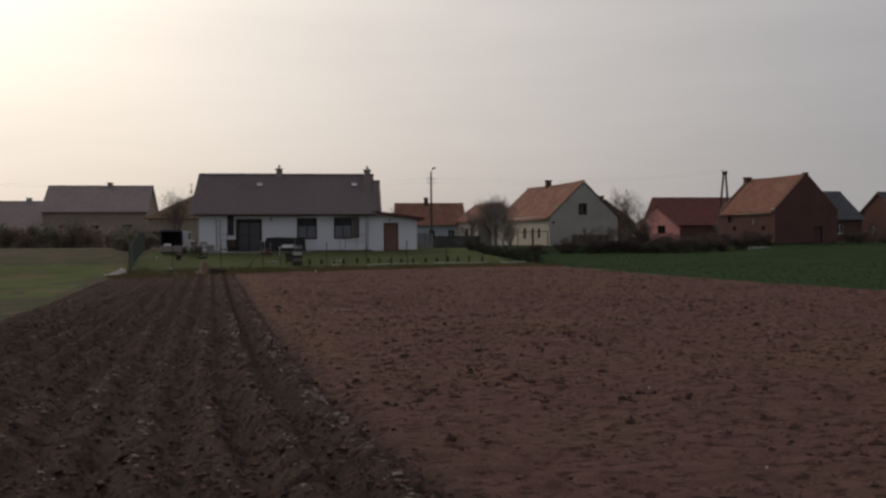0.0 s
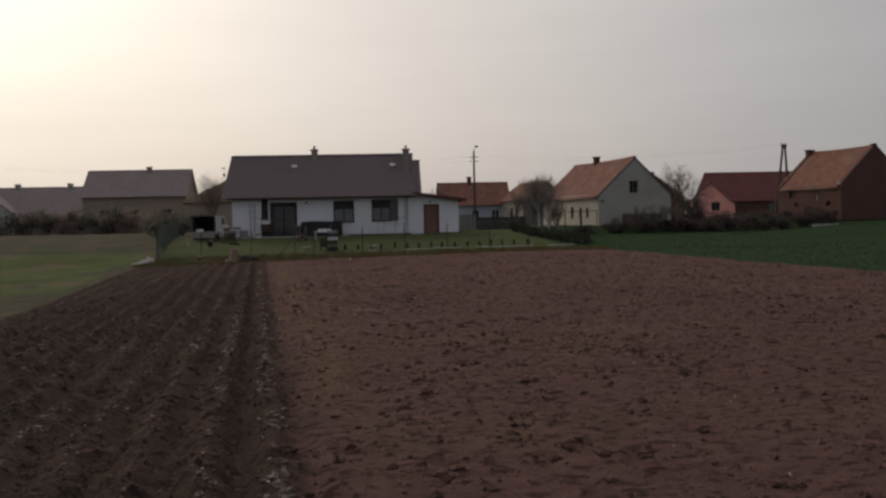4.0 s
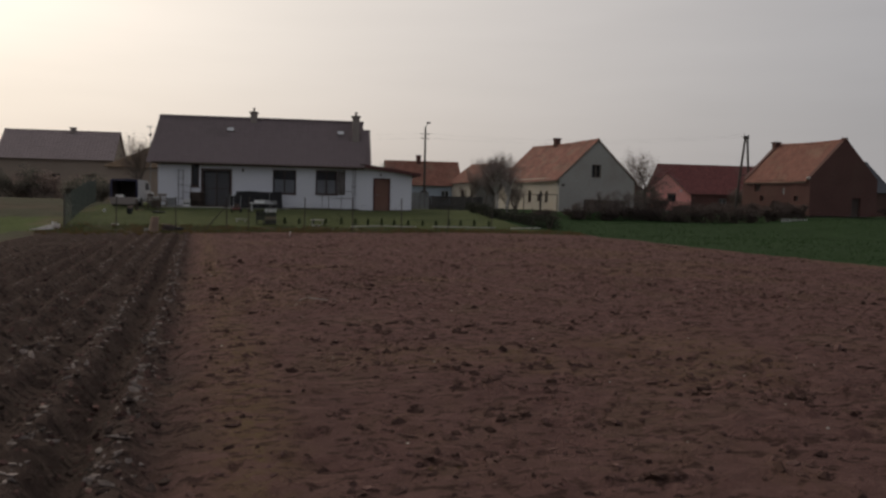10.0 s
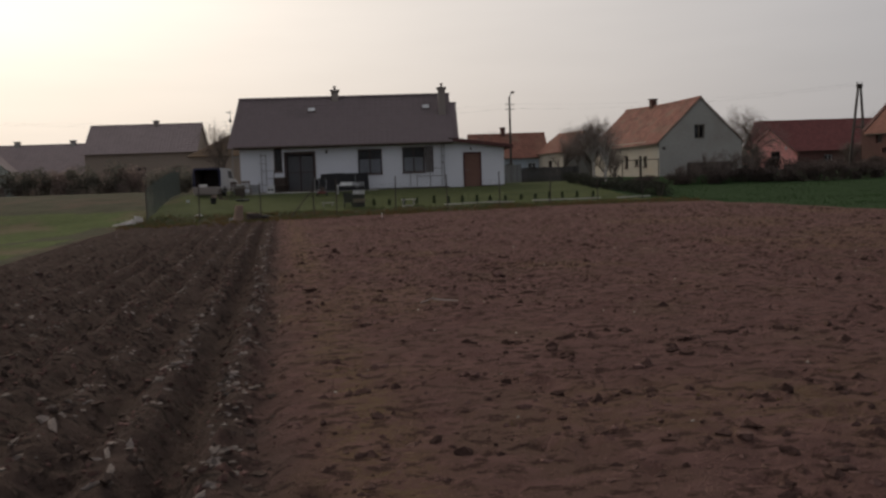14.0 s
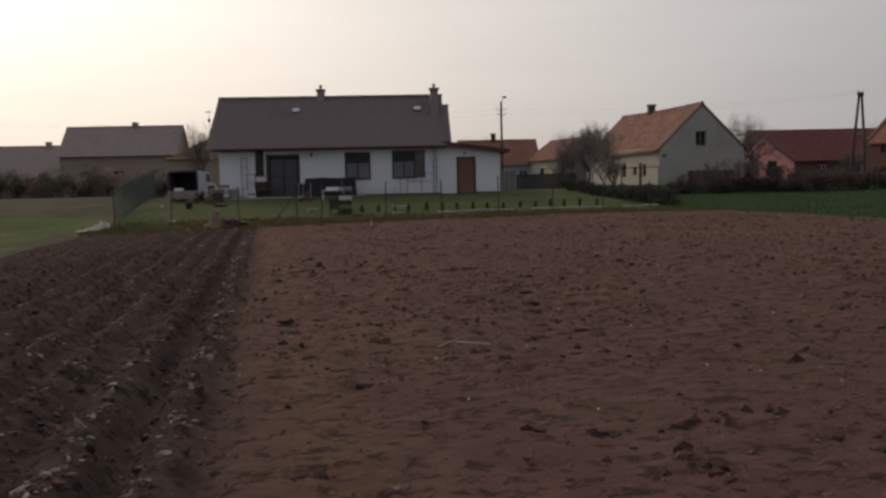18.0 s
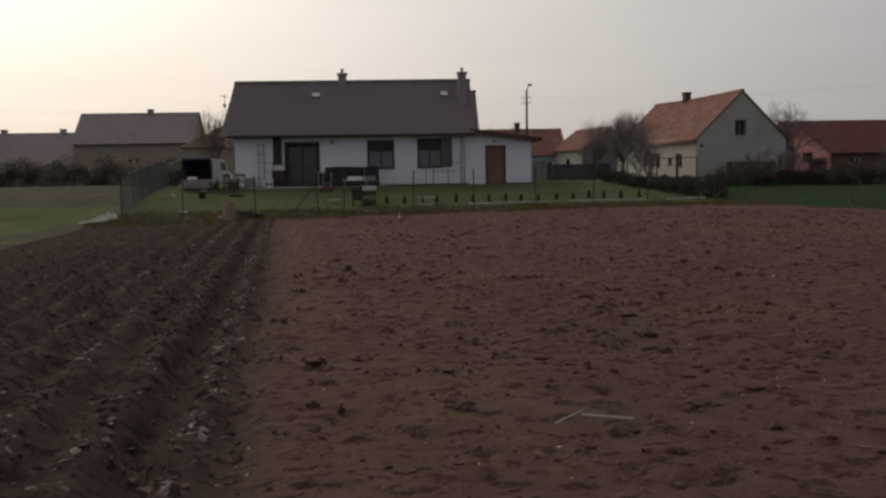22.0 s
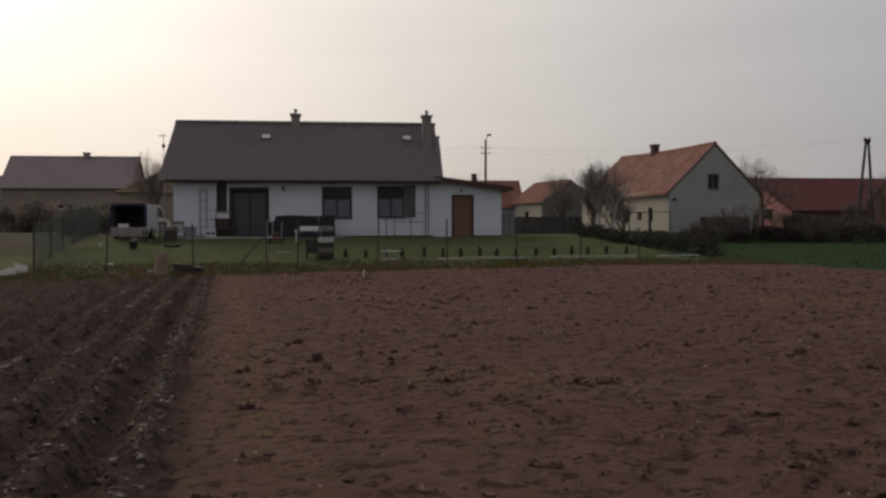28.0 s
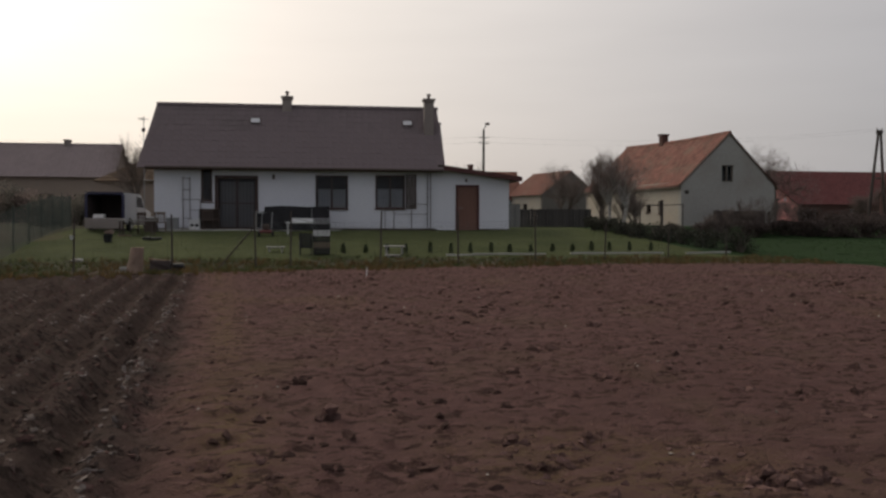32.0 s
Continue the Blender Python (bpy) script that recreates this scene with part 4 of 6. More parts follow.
for ob in [croof, *croof.children]:
    mb = Matrix.Identity(4) if ob is croof else ob.matrix_basis.copy()
    if ob.name.split(".")[0] == "tile":
        a, b = mb.translation, mb @ Vector((0.33, 0, 0))
        mb.translation = a - Vector((0, flare(a), 0))
        ob.matrix_basis = mb @ Matrix.Scale((b.y - flare(b) - a.y + flare(a)) / (b.y - a.y), 4, (1, 0, 0))
        continue
    inv = mb.inverted()
    for v in ob.data.vertices:
        c = mb @ v.co
        c.y -= flare(c)
        v.co = inv @ c
fr = cf["right"]
window(cottage, fr, *ops_front[0], M_FRAME, panes=1, depth=0.05, blind=0.92)
window(cottage, fr, *ops_front[2], M_FRAME, panes=2, curtain=0.62, blind=0.36)
window(cottage, fr, *ops_front[3], M_FRAME, panes=2, curtain=0.62, blind=0.36)
# wide dark terrace door of two glazed leaves
td = window(cottage, fr, 2.67, 4.39, 0.03, 2.32, M_FRAME, panes=2, depth=0.16, sill=False, bars=1, curtain=0.95)
td.name = "terrace_door"
# the sheets behind this glass are added to imitate its hazy reflection
for c in td.children:
    if c.name.split(".")[0] == "curtain":
        c.data.materials[0] = M_HAZYGLASS
        tagged(c, "beige sheet standing in for hazy reflecting glass")
part("door_casing", place(box(box(box(bmesh.new(), 2.59, 2.67, -0.03, 0.14, 0.0, 2.40), 4.39, 4.47, -0.03, 0.14, 0.0, 2.40), 2.67, 4.39, -0.03, 0.14, 2.32, 2.40), fr), M_FRAME, td, "dark brown door casing")
# louvred shutters folded back
for x0, x1, z0, z1 in ((11.04, 11.52, 0.95, 2.53),):
    bm = bmesh.new()
    box(bm, x0, x0 + 0.05, -0.05, -0.008, z0, z1)
    box(bm, x1 - 0.05, x1, -0.05, -0.008, z0, z1)
    n = 16
    for k in range(n):
        zz = z0 + (z1 - z0) * (k + 0.5) / n
        box(bm, x0 + 0.05, x1 - 0.05, -0.045, -0.012, zz - 0.035, zz + 0.035)
    part("shutter", place(bm, fr), M_DARKW, cottage, "dark louvred shutter folded back")
# eaves board, gutter, downpipe and plinth
part("eaves_board", place(bx(-0.25, HX1 - HX0 + 0.25, -0.47, -0.44, 2.60, 2.74), fr), M_FASCIA, cottage)
part("gutter", place(tb((-0.27, -0.56, 2.70), (HX1 - HX0 + 0.27, -0.56, 2.68), 0.06, n=10), fr), M_DARKW, cottage)
part("soffit", place(bx(-0.2, HX1 - HX0 + 0.2, -0.44, -0.005, 2.70, 2.73), fr), M_DARKW, cottage)
part("plinth", place(bx(0.0, HX1 - HX0, -0.03, -0.003, -0.25, 0.07), fr), M_DARKW, cottage, "dark tarred plinth")
for x in (5.15,):
    bm = tb((x, 0, 2.38), (x, -0.16, 2.42), 0.012)
    tube(bm, (x, -0.16, 2.45), (x, -0.16, 2.25), 0.05, 0.07)
    part("wall_lamp", place(bm, fr), M_DARKW, cottage, "dark wall lamp")
# chimneys and roof lights, in local coordinates: x toward the front, y along the ridge
chimney(cottage, 0.05, 5.64, 5.2, 6.22, 0.44, 0.42, M_PLASTER, pots=1)
chimney(cottage, 1.0, 12.21, 4.1, 6.1, 0.46, 0.44, M_PLASTER, pots=1)
k_roof = (5.77 - 3.26) / HW
for y in (4.23, 11.23):
    a = math.degrees(math.atan(k_roof))
    x = 0.74
    mm = Matrix.Translation((x, y, 5.77 - k_roof * x + 0.05)) @ pose(0, 0, 0, ry=a)
    bm = bmesh.new()
    box(bm, -0.15, 0.15, -0.23, -0.20, 0, 0.06)
    box(bm, -0.15, 0.15, 0.20, 0.23, 0, 0.06)
    box(bm, -0.18, -0.15, -0.23, 0.23, 0, 0.06)
    box(bm, 0.15, 0.18, -0.23, 0.23, 0, 0.06)
    rl = part("roof_light", place(bm, mm), M_DARKW, cottage)
    part("pane", place(bx(-0.15, 0.15, -0.2, 0.2, 0.03, 0.05), mm), M_SKYL, rl, "milky roof light pane")
# aerial mast beside the far verge
bm = tb((1.2, -0.62, 0.0), (1.2, -0.62, 5.05), 0.024, 0.016)
tube(bm, (1.2, -0.62, 2.2), (1.2, 0.02, 2.2), 0.02)
aer = part("aerial_mast", bm, M_GREYM, cottage)
bm = tube(bmesh.new(), (1.0, -0.62, 4.9), (1.9, -0.62, 4.9), 0.008, n=5)
for k in range(6):
    tube(bm, (1.05 + 0.16 * k, -0.62 - 0.22 + 0.014 * k, 4.9), (1.05 + 0.16 * k, -0.62 + 0.22 - 0.014 * k, 4.9), 0.005, n=4)
part("aerial", bm, M_GREYM, aer)
part("amplifier_box", bx(1.13, 1.27, -0.70, -0.57, 4.35, 4.52, bev=0.01), M_DARKW, aer)

# rear wing, a little lower, whose end shows past the front roof
wing, wf, wr = gable_house("rear_wing", "rear wing of the white cottage with a dark brown tiled roof", "house", pose(-7.0, 7.0, Z0, rz=-90), 6.85, 2.3, 2.95, 5.62, M_WHITE, M_DARKTILE, {"right": []}, over=0.22, eo=0.1, course=0.34, tw=0.33, wave=0.022)

# lean-to with the side door
annex = thing("lean_to", pose(HX1 + 0.003, 0.0, Z0), "white-rendered lean-to with a brown door and sloping felt roof", "outbuilding")
AL = 3.37
bm = bmesh.new()
wa = wall_bm(AL, 2.9, [(0.95, 1.91, 0.0, 2.0)], 0.28)
for v in wa.verts:
    if v.co.z > 2.8:
        v.co.z = 2.82 - 0.155 * v.co.x
part("wall", wa, M_WHITE, annex)
for x0, x1, y0, y1 in ((AL - 0.28, AL, 0.28, 4.1), (0, AL - 0.28, 3.82, 4.1)):
    part("wall", pr([(x0, y0, 0), (x1, y0, 0), (x1, y0, 2.82 - 0.155 * x1), (x0, y0, 2.82 - 0.155 * x0)], (0, y1 - y0, 0)), M_WHITE, annex)
part("roof", pr([(0.02, -0.4, 2.80), (AL + 0.5, -0.4, 2.26), (AL + 0.5, -0.4, 2.42), (0.02, -0.4, 2.96)], (0, 4.8, 0)), M_DARKW, annex)
part("fascia", pr([(0.3, -0.43, 2.70), (AL + 0.53, -0.43, 2.22), (AL + 0.53, -0.43, 2.44), (0.3, -0.43, 2.93)], (0, 0.027, 0)), M_FASCIA, annex, "red-brown fascia board")
leaf_door(annex, pose(0, 0, 0), 0.95, 1.91, 0.0, 2.0, M_DOOR, depth=0.06, label="brown boarded door, closed", frame_mat=M_FASCIA)
part("plinth", bx(1.98, AL, -0.03, -0.003, -0.25, 0.06), M_DARKW, annex)
part("doorstep", bx(0.8, 2.05, -0.5, -0.035, -0.3, -0.02, bev=0.02), M_CONC, annex)
bm = tb((1.35, 0, 2.28), (1.35, -0.14, 2.32), 0.012)
tube(bm, (1.35, -0.14, 2.34), (1.35, -0.14, 2.2), 0.04, 0.06)
part("wall_lamp", bm, M_DARKW, annex)

# grey gabled farmhouse with the orange roof
GH = pose(19.03, 12.2, 1.1, rz=11.4)
gw = [(2.95, 3.82, 2.93, 3.99), (0.25, 0.55, 2.15, 2.35)]
lw = [(12.1 - 5.7, 12.1 - 5.05, 0.86, 1.85), (12.1 - 3.9, 12.1 - 3.35, 1.0, 1.55), (12.1 - 2.5, 12.1 - 1.95, 0.9, 1.75)]
farm, ff, froof = gable_house("farmhouse", "old farmhouse with grey gable, cream side wall and orange tiles", "house", GH, 12.1, 3.5, 2.85, 6.05,
    {"front": M_GREYR, "left": M_CREAM, "right": M_GREYR, "back": M_GREYR}, M_ORANGE, {"front": gw, "left": lw}, over=0.05, eo=0.22, course=0.31, tw=0.24, sag=0.10, lip=0.013)
window(farm, ff["front"], *gw[0], M_WOOD, panes=2, depth=0.1, bars=0)
part("vent_cover", place(bx(0.25, 0.55, 0.1, 0.13, 2.15, 2.35), ff["front"]), M_DARKIN, farm)
for o in lw:
    window(farm, ff["left"], *o, M_FRAME, panes=1, depth=0.12, bars=1)
chimney(farm, 0.0, 7.3, 5.3, 6.6, 0.48, 0.45, M_BRICK, pots=0)
# dark board screen at the foot of the gable
for k in range(19):
    part("screen_board", bx(-1.5 + k * 0.2, -1.5 + k * 0.2 + 0.185, -0.6, -0.57, -0.7, 1.12 + 0.04 * math.sin(k * 2.3)), M_DARKW, farm)
for k in range(4):
    part("screen_post", bx(-1.48 + k * 1.37, -1.38 + k * 1.37, -0.565, -0.47, -0.7, 1.1), M_DARKW, farm)
part("screen_rail", bx(-1.5, 2.3, -0.568, -0.50, 0.8, 0.88), M_DARKW, farm)

# brick barn with parapet gables
BM = pose(39.5, 9.95, 1.33, rz=13.3)
BL = 7.8
blw = [(BL - 6.3, BL - 5.6, 2.0, 2.75), (BL - 5.6, BL - 5.1, 1.2, 1.6), (BL - 1.7, BL - 1.2, 1.2, 1.6), (BL - 4.2, BL - 3.4, 0.0, 1.15), (BL - 3.0, BL - 2.75, 1.75, 2.3)]
barn, bf, broof = gable_house("brick_barn", "sooty red-brick barn with parapet gables and an old clay tile roof", "barn", BM, BL, 3.7, 2.95, 6.3, M_BRICK, M_BARNTILE, {"left": blw, "front": [(4.6, 5.6, 0.0, 1.5)]}, eo=0.15, course=0.32, tw=0.25, sag=0.07, parapet=True, thick=0.36, lip=0.014)
for o in (blw[0], blw[1], blw[2]):
    part("hatch", place(bx(o[0], o[1], 0.2, 0.24, o[2], o[3]), bf["left"]), M_DARKW, barn, "dark boarded hatch")
part("slit_board", place(bx(blw[4][0], blw[4][1], 0.05, 0.09, blw[4][2], blw[4][3]), bf["left"]), M_CONC, barn, "pale grey board in a slit opening")
leaf_door(barn, bf["left"], *blw[3], M_DARKW, depth=0.2, handle=False)
leaf_door(barn, bf["front"], 4.6, 5.6, 0.0, 1.5, M_DARKW, depth=0.2, handle=False)
chimney(barn, -0.25, BL - 0.2, 5.6, 6.55, 0.6, 0.45, M_BRICK, pots=0)
part("kneeler", bx(-3.86, -3.66, -0.03, 0.3, 2.98, 3.16, bev=0.03), M_CONC, barn, "pale stone kneeler at the eaves")
part("gable_top", bx(-0.2, 0.2, -0.03, 0.40, 6.15, 6.5, bev=0.04), M_BRICK, barn)

# salmon wing before a long red-roofed house
pink, pf, proof = gable_house("salmon_house", "low house with a salmon-pink gable and dull red tiled roof", "house", pose(38.65, 43.9, 1.45, rz=-21), 21.0, 2.9, 1.85, 4.5, M_PINK, M_REDTILE, {"front": [(3.0, 4.0, 1.05, 2.05)], "right": [(4.0, 5.0, 0.5, 1.4), (9.0, 10.0, 0.5, 1.4)]}, over=0.2, eo=0.3)
window(pink, pf["front"], 3.0, 4.0, 1.05, 2.05, M_FRAME, panes=2)
for a in (4.0, 9.0):
    window(pink, pf["right"], a, a + 1.0, 0.5, 1.4, M_FRAME, panes=2)
part("wall_lamp", bx(1.6, 1.78, -0.14, -0.01, 2.2, 2.55, bev=0.03), M_WPAINT, pink)
lred, lrf, lrr = gable_house("long_red_house", "long house with a dull red tiled roof behind the salmon wing", "house", pose(50.3, 74.6, 1.3, rz=-90), 34.0, 5.0, 3.0, 7.35, M_BRICK, M_REDTILE, {"right": [(8.0, 9.2, 0.8, 2.0), (14.0, 15.2, 0.8, 2.0)]}, over=0.2, eo=0.4)
# its near end is half-hipped: the front slope spreads towards the eaves
for ob in [lrr, *lrr.children]:
    mb = Matrix.Identity(4) if ob is lrr else ob.matrix_basis.copy()
    inv = mb.inverted()
    for v in ob.data.vertices:
        c = mb @ v.co
        if c.x > 0 and c.y < 8.0:
            c.y -= 3.8 * c.x / 5.4 * (8.0 - c.y) / 8.2
            v.co = inv @ c
for a in (8.0, 14.0):
    window(lred, lrf["right"], a, a + 1.2, 0.8, 2.0, M_WPAINT, panes=2)

# the long grey-brown house and its low neighbour
lh, lf, lr = gable_house("long_house", "tan-rendered house with a plain grey-brown roof behind bushes", "house", pose(-38.9, 50.0, 1.1, rz=-90), 12.4, 3.2, 4.85, 7.9, M_TANR, M_GREYTILE, {"right": [(2.0, 3.2, 1.6, 2.9), (5.5, 6.7, 1.6, 2.9), (9.4, 10.6, 1.6, 2.9)]}, over=0.2, eo=0.35, course=0.4, tw=0.4, wave=0.02)
for a in (2.0, 5.5, 9.4):
    window(lh, lf["right"], a, a + 1.2, 1.6, 2.9, M_FRAME, panes=2)
chimney(lh, 0.0, 7.3, 7.4, 8.35, 0.7, 0.5, M_PLASTER, pots=0)
low, lwf, lwr = gable_house("low_house", "low brown house with two pale chimneys on a dark roof", "house", pose(-56.3, 56.4, 1.1, rz=-90), 16.0, 4.0, 2.6, 6.25, M_TANR, M_GREYTILE, {"right": [(6.0, 7.0, 0.9, 2.0), (10.0, 11.0, 0.9, 2.0)]}, course=0.4, tw=0.4, wave=0.02)
for a in (6.0, 10.0):
    window(low, lwf["right"], a, a + 1.0, 0.9, 2.0, M_FRAME, panes=2)
for y in (6.1, 12.8):
    chimney(low, 0.0, y, 5.9, 6.75, 0.7, 0.5, M_CONC, pots=0)
green, gf, gr = gable_house("pale_green_house", "house with a pale green gable and grey roof", "house", pose(-50.6, 46.0, 1.1, rz=14), 10.0, 3.6, 2.8, 6.0, M_PALEG, M_GREYTILE, {"front": [(3.0, 4.0, 3.1, 4.2)]}, course=0.4, tw=0.4, wave=0.02)
window(green, gf["front"], 3.0, 4.0, 3.1, 4.2, M_FRAME, panes=2)

# houses seen in the gaps
red, rf, rr = gable_house("red_roofed_house", "pale blue house with a weathered red roof and a chimney", "house", pose(5.0, 52.2, 1.2, rz=-90), 9.0, 3.2, 2.9, 5.6, M_BLUEW, M_BARNTILE, {"right": [(4.0, 5.0, 0.9, 2.0), (6.6, 7.6, 0.9, 2.0)]}, over=0.2)
for a in (4.0, 6.6):
    window(red, rf["right"], a, a + 1.0, 0.9, 2.0, M_WPAINT, panes=2)
chimney(red, 0.0, 4.1, 5.2, 6.4, 0.8, 0.5, M_BRICK, pots=0)
# gable walls take the darkened render for shade, the left wall stays cream
org, of, orr = gable_house("orange_roofed_house", "small gabled house, gable coloured dark for shade, with a weathered orange tiled roof", "house", pose(17.75, 43.65, 1.2, rz=16), 7.4, 3.2, 3.1, 5.3, {"front": M_SHADEDGABLE, "left": M_CREAM, "right": M_SHADEDGABLE, "back": M_SHADEDGABLE}, M_BARNTILE, {"left": [(3.5, 4.4, 1.0, 2.1)]}, over=0.15, eo=0.25, course=0.31, tw=0.25)
window(org, of["left"], 3.5, 4.4, 1.0, 2.1, M_FRAME, panes=2)
dk, dkf, dkr = gable_house("dark_roofed_house", "dark house with a black-brown roof behind the farmhouse", "house", pose(32.98, 48.0, 1.2, rz=3), 9.0, 4.0, 3.1, 5.9, M_BRICK, M_SLATE, {}, over=0.15, eo=0.2)
chimney(dk, 0.0, 1.2, 5.4, 6.5, 0.45, 0.45, M_BRICK, pots=0)
slate, sf, sr = gable_house("slate_roofed_house", "dark house with a blue-grey roof behind the brick barn", "house", pose(47.13, 33.53, 1.3, rz=-84), 11.5, 4.0, 2.9, 6.1, M_BRICK, M_SLATE, {"right": [(8.0, 9.0, 0.9, 2.0)]}, over=0.2)
window(slate, sf["right"], 8.0, 9.0, 0.9, 2.0, M_WPAINT, panes=2)
bri, brf, brr = gable_house("brick_house", "brown brick house with a dark roof beside the wheat", "house", pose(63.0, 33.5, 1.3, rz=-80), 11.0, 3.6, 3.0, 6.0, M_BRICK, M_SLATE, {"front": [(2.4, 3.2, 1.0, 2.0)]}, over=0.2)
window(bri, brf["front"], 2.4, 3.2, 1.0, 2.0, M_WPAINT, panes=2)

# hipped brown barn behind the cottage
hb = thing("hipped_barn", pose(-21.5, 20.7, 1.15), "old barn with a hipped mossy brown roof behind the cottage", "barn")
part("wall", bx(0.3, 11.0, 0.3, 0.6, 0, 3.0), M_TANR, hb)
part("wall", bx(0.3, 0.6, 0.6, 7.4, 0, 3.0), M_TANR, hb)
part("wall", bx(0.3, 11.0, 7.4, 7.7, 0, 3.0), M_TANR, hb)
part("wall", bx(10.7, 11.0, 0.6, 7.4, 0, 3.0), M_TANR, hb)


def hip_roof():
    bm = bmesh.new()
    e = [bm.verts.new(c) for c in ((0, 0, 2.95), (11.3, 0, 2.95), (11.3, 8, 2.95), (0, 8, 2.95))]
    a, b = bm.verts.new((5.2, 4, 5.9)), bm.verts.new((8.0, 4, 5.9))
    for f in ((e[0], e[1], b, a), (e[2], e[3], a, b), (e[3], e[0], a), (e[1], e[2], b), e[::-1]):
        bm.faces.new(f)
    return bm


hroof = part("roof", hip_roof(), M_BROWNTILE, hb)
for k in range(13):
    f0, f1 = k / 13, (k + 1) / 13
    # raised lower edge of each course on the three slopes in view
    bm = bmesh.new()
    for (p, q), (a, b) in ((((0, 0), (11.3, 0)), ((5.2, 4), (8.0, 4))), (((0, 8), (0, 0)), ((5.2, 4), (5.2, 4)))):
        def at(f, s, up=0.0):
            ex, ey = (p, q)[s]
            rx, ry = (a, b)[s]
            return (ex + (rx - ex) * f, ey + (ry - ey) * f, 2.95 + 2.95 * f + up)
        v = [bm.verts.new(c) for c in (at(f0, 0, 0.06), at(f0, 1, 0.06), at(f1, 1, 0.012), at(f1, 0, 0.012), at(f0, 0, 0.0), at(f0, 1, 0.0))]
        bm.faces.new(v[:4])
        bm.faces.new((v[4], v[5], v[1], v[0]))
    part("course", bm, M_BROWNTILE, hroof)


# ---- trees and bushes ----
def branch_tree(seed, height, spread_, levels, trunk_r, splits=3, upright=0.55, first=0.22):
    """Bare tree as lists of tapered segments: trunk and limbs, and fine twigs."""
    rng = random.Random(seed)
    wood, twigs = bmesh.new(), []

    def grow(p, d, length, r, lev):
        n = 3 if lev < 2 else 2
        for k in range(n):
            d2 = (d + Vector((rng.uniform(-1, 1), rng.uniform(-1, 1), rng.uniform(-0.3, 0.6))) * 0.20).normalized()
            q = p + d2 * length / n
            r2 = r * (1 - 0.32 / n * 1.2)
            if lev >= levels - 1:
                twigs.append((p, q, r, r2))
            else:
                tube(wood, p, q, r, r2, 6 if lev < 2 else 4, False)
            if lev < levels and k >= (1 if lev == 0 and first > 0 else 0):
                for _ in range(splits if lev else splits + 1):
                    a = rng.uniform(0, math.tau)
                    side = (d2.orthogonal().normalized() * math.cos(a) + d2.cross(d2.orthogonal().normalized()) * math.sin(a))
                    nd = (d2 * upright + side * spread_ * rng.uniform(0.6, 1.2) + Vector((0, 0, 0.25))).normalized()
                    if rng.random() < 0.8:
                        grow(q, nd, length * rng.uniform(0.5, 0.75), r2 * 0.55, lev + 1)
            p, d, r = q, d2, r2

    grow(Vector((0, 0, 0)), Vector((0, 0, 1)), height * (first + 0.2), trunk_r, 0)
    return wood, twigs


def twig_mesh(twigs):
    v, f = [], []
    for p, q, r, r2 in twigs:
        d = (q - p).normalized()
        s = d.orthogonal().normalized()
        t = d.cross(s)
        b = len(v)
        for c, rr in ((p, max(r * 0.75, 0.0045)), (q, max(r2 * 0.75, 0.003))):
            for k in range(3):
                v.append((c + (s * math.cos(k * 2.094) + t * math.sin(k * 2.094)) * rr)[:])
        for k in range(3):
            f.append((b + k, b + (k + 1) % 3, b + 3 + (k + 1) % 3, b + 3 + k))
    return np.array(v), np.array(f)


def bare_tree(name, label, x, y, seed, height, spread_=0.6, levels=4, trunk_r=0.12, splits=3, upright=0.6, first=0.22, category="tree", bark=None):
    z = ground_z(x, y)
    t = thing(name, pose(x, y, z - 0.05, rz=seed * 37 % 360), label, category)
    wood, twigs = branch_tree(seed, height, spread_, levels, trunk_r, splits, upright, first)
    top = max([q.z for _, q, _, _ in twigs] + [0.1])
    k = height / top
    for v in wood.verts:
        v.co *= k
    part("trunk", wood, bark or M_BARK, t)
    v, f = twig_mesh([(p * k, q * k, r, r2) for p, q, r, r2 in twigs])
    ob = new("crown", raw_mesh("crown", v, f, [M_TWIG]))
    ob.parent = t
    return t


def leaf_cloud(n, seed, rx, ry, rz, leaf, lumps=10, gap=0.25):
    """Small leaves in an uneven cloud made of overlapping lumps."""
    rng = np.random.default_rng(seed)
    c = rng.uniform(-1, 1, (lumps, 3)) * (0.62, 0.62, 0.55) - (0, 0, 0.25)
    rad = rng.uniform(0.32, 0.6, lumps)
    which = rng.integers(0, lumps, n)
    d = rng.normal(size=(n, 3))
    d /= np.linalg.norm(d, axis=1)[:, None]
    p = c[which] + d * (rad[which] * rng.random(n) ** 0.4)[:, None]
    p = p * (rx, ry, rz) + (0, 0, rz)
    p[:, 2] = np.maximum(p[:, 2], 0.02)
    a, b = rng.normal(size=(n, 3)), rng.normal(size=(n, 3))
    a /= np.linalg.norm(a, axis=1)[:, None]
    b -= (a * b).sum(1)[:, None] * a
    b /= np.linalg.norm(b, axis=1)[:, None]
    s = leaf * rng.uniform(0.6, 1.4, n)[:, None]
    v = np.stack([p - a * s, p + b * s * 0.45, p + a * s, p - b * s * 0.45], 1).reshape(-1, 3)
    return v, np.arange(4 * n).reshape(-1, 4)


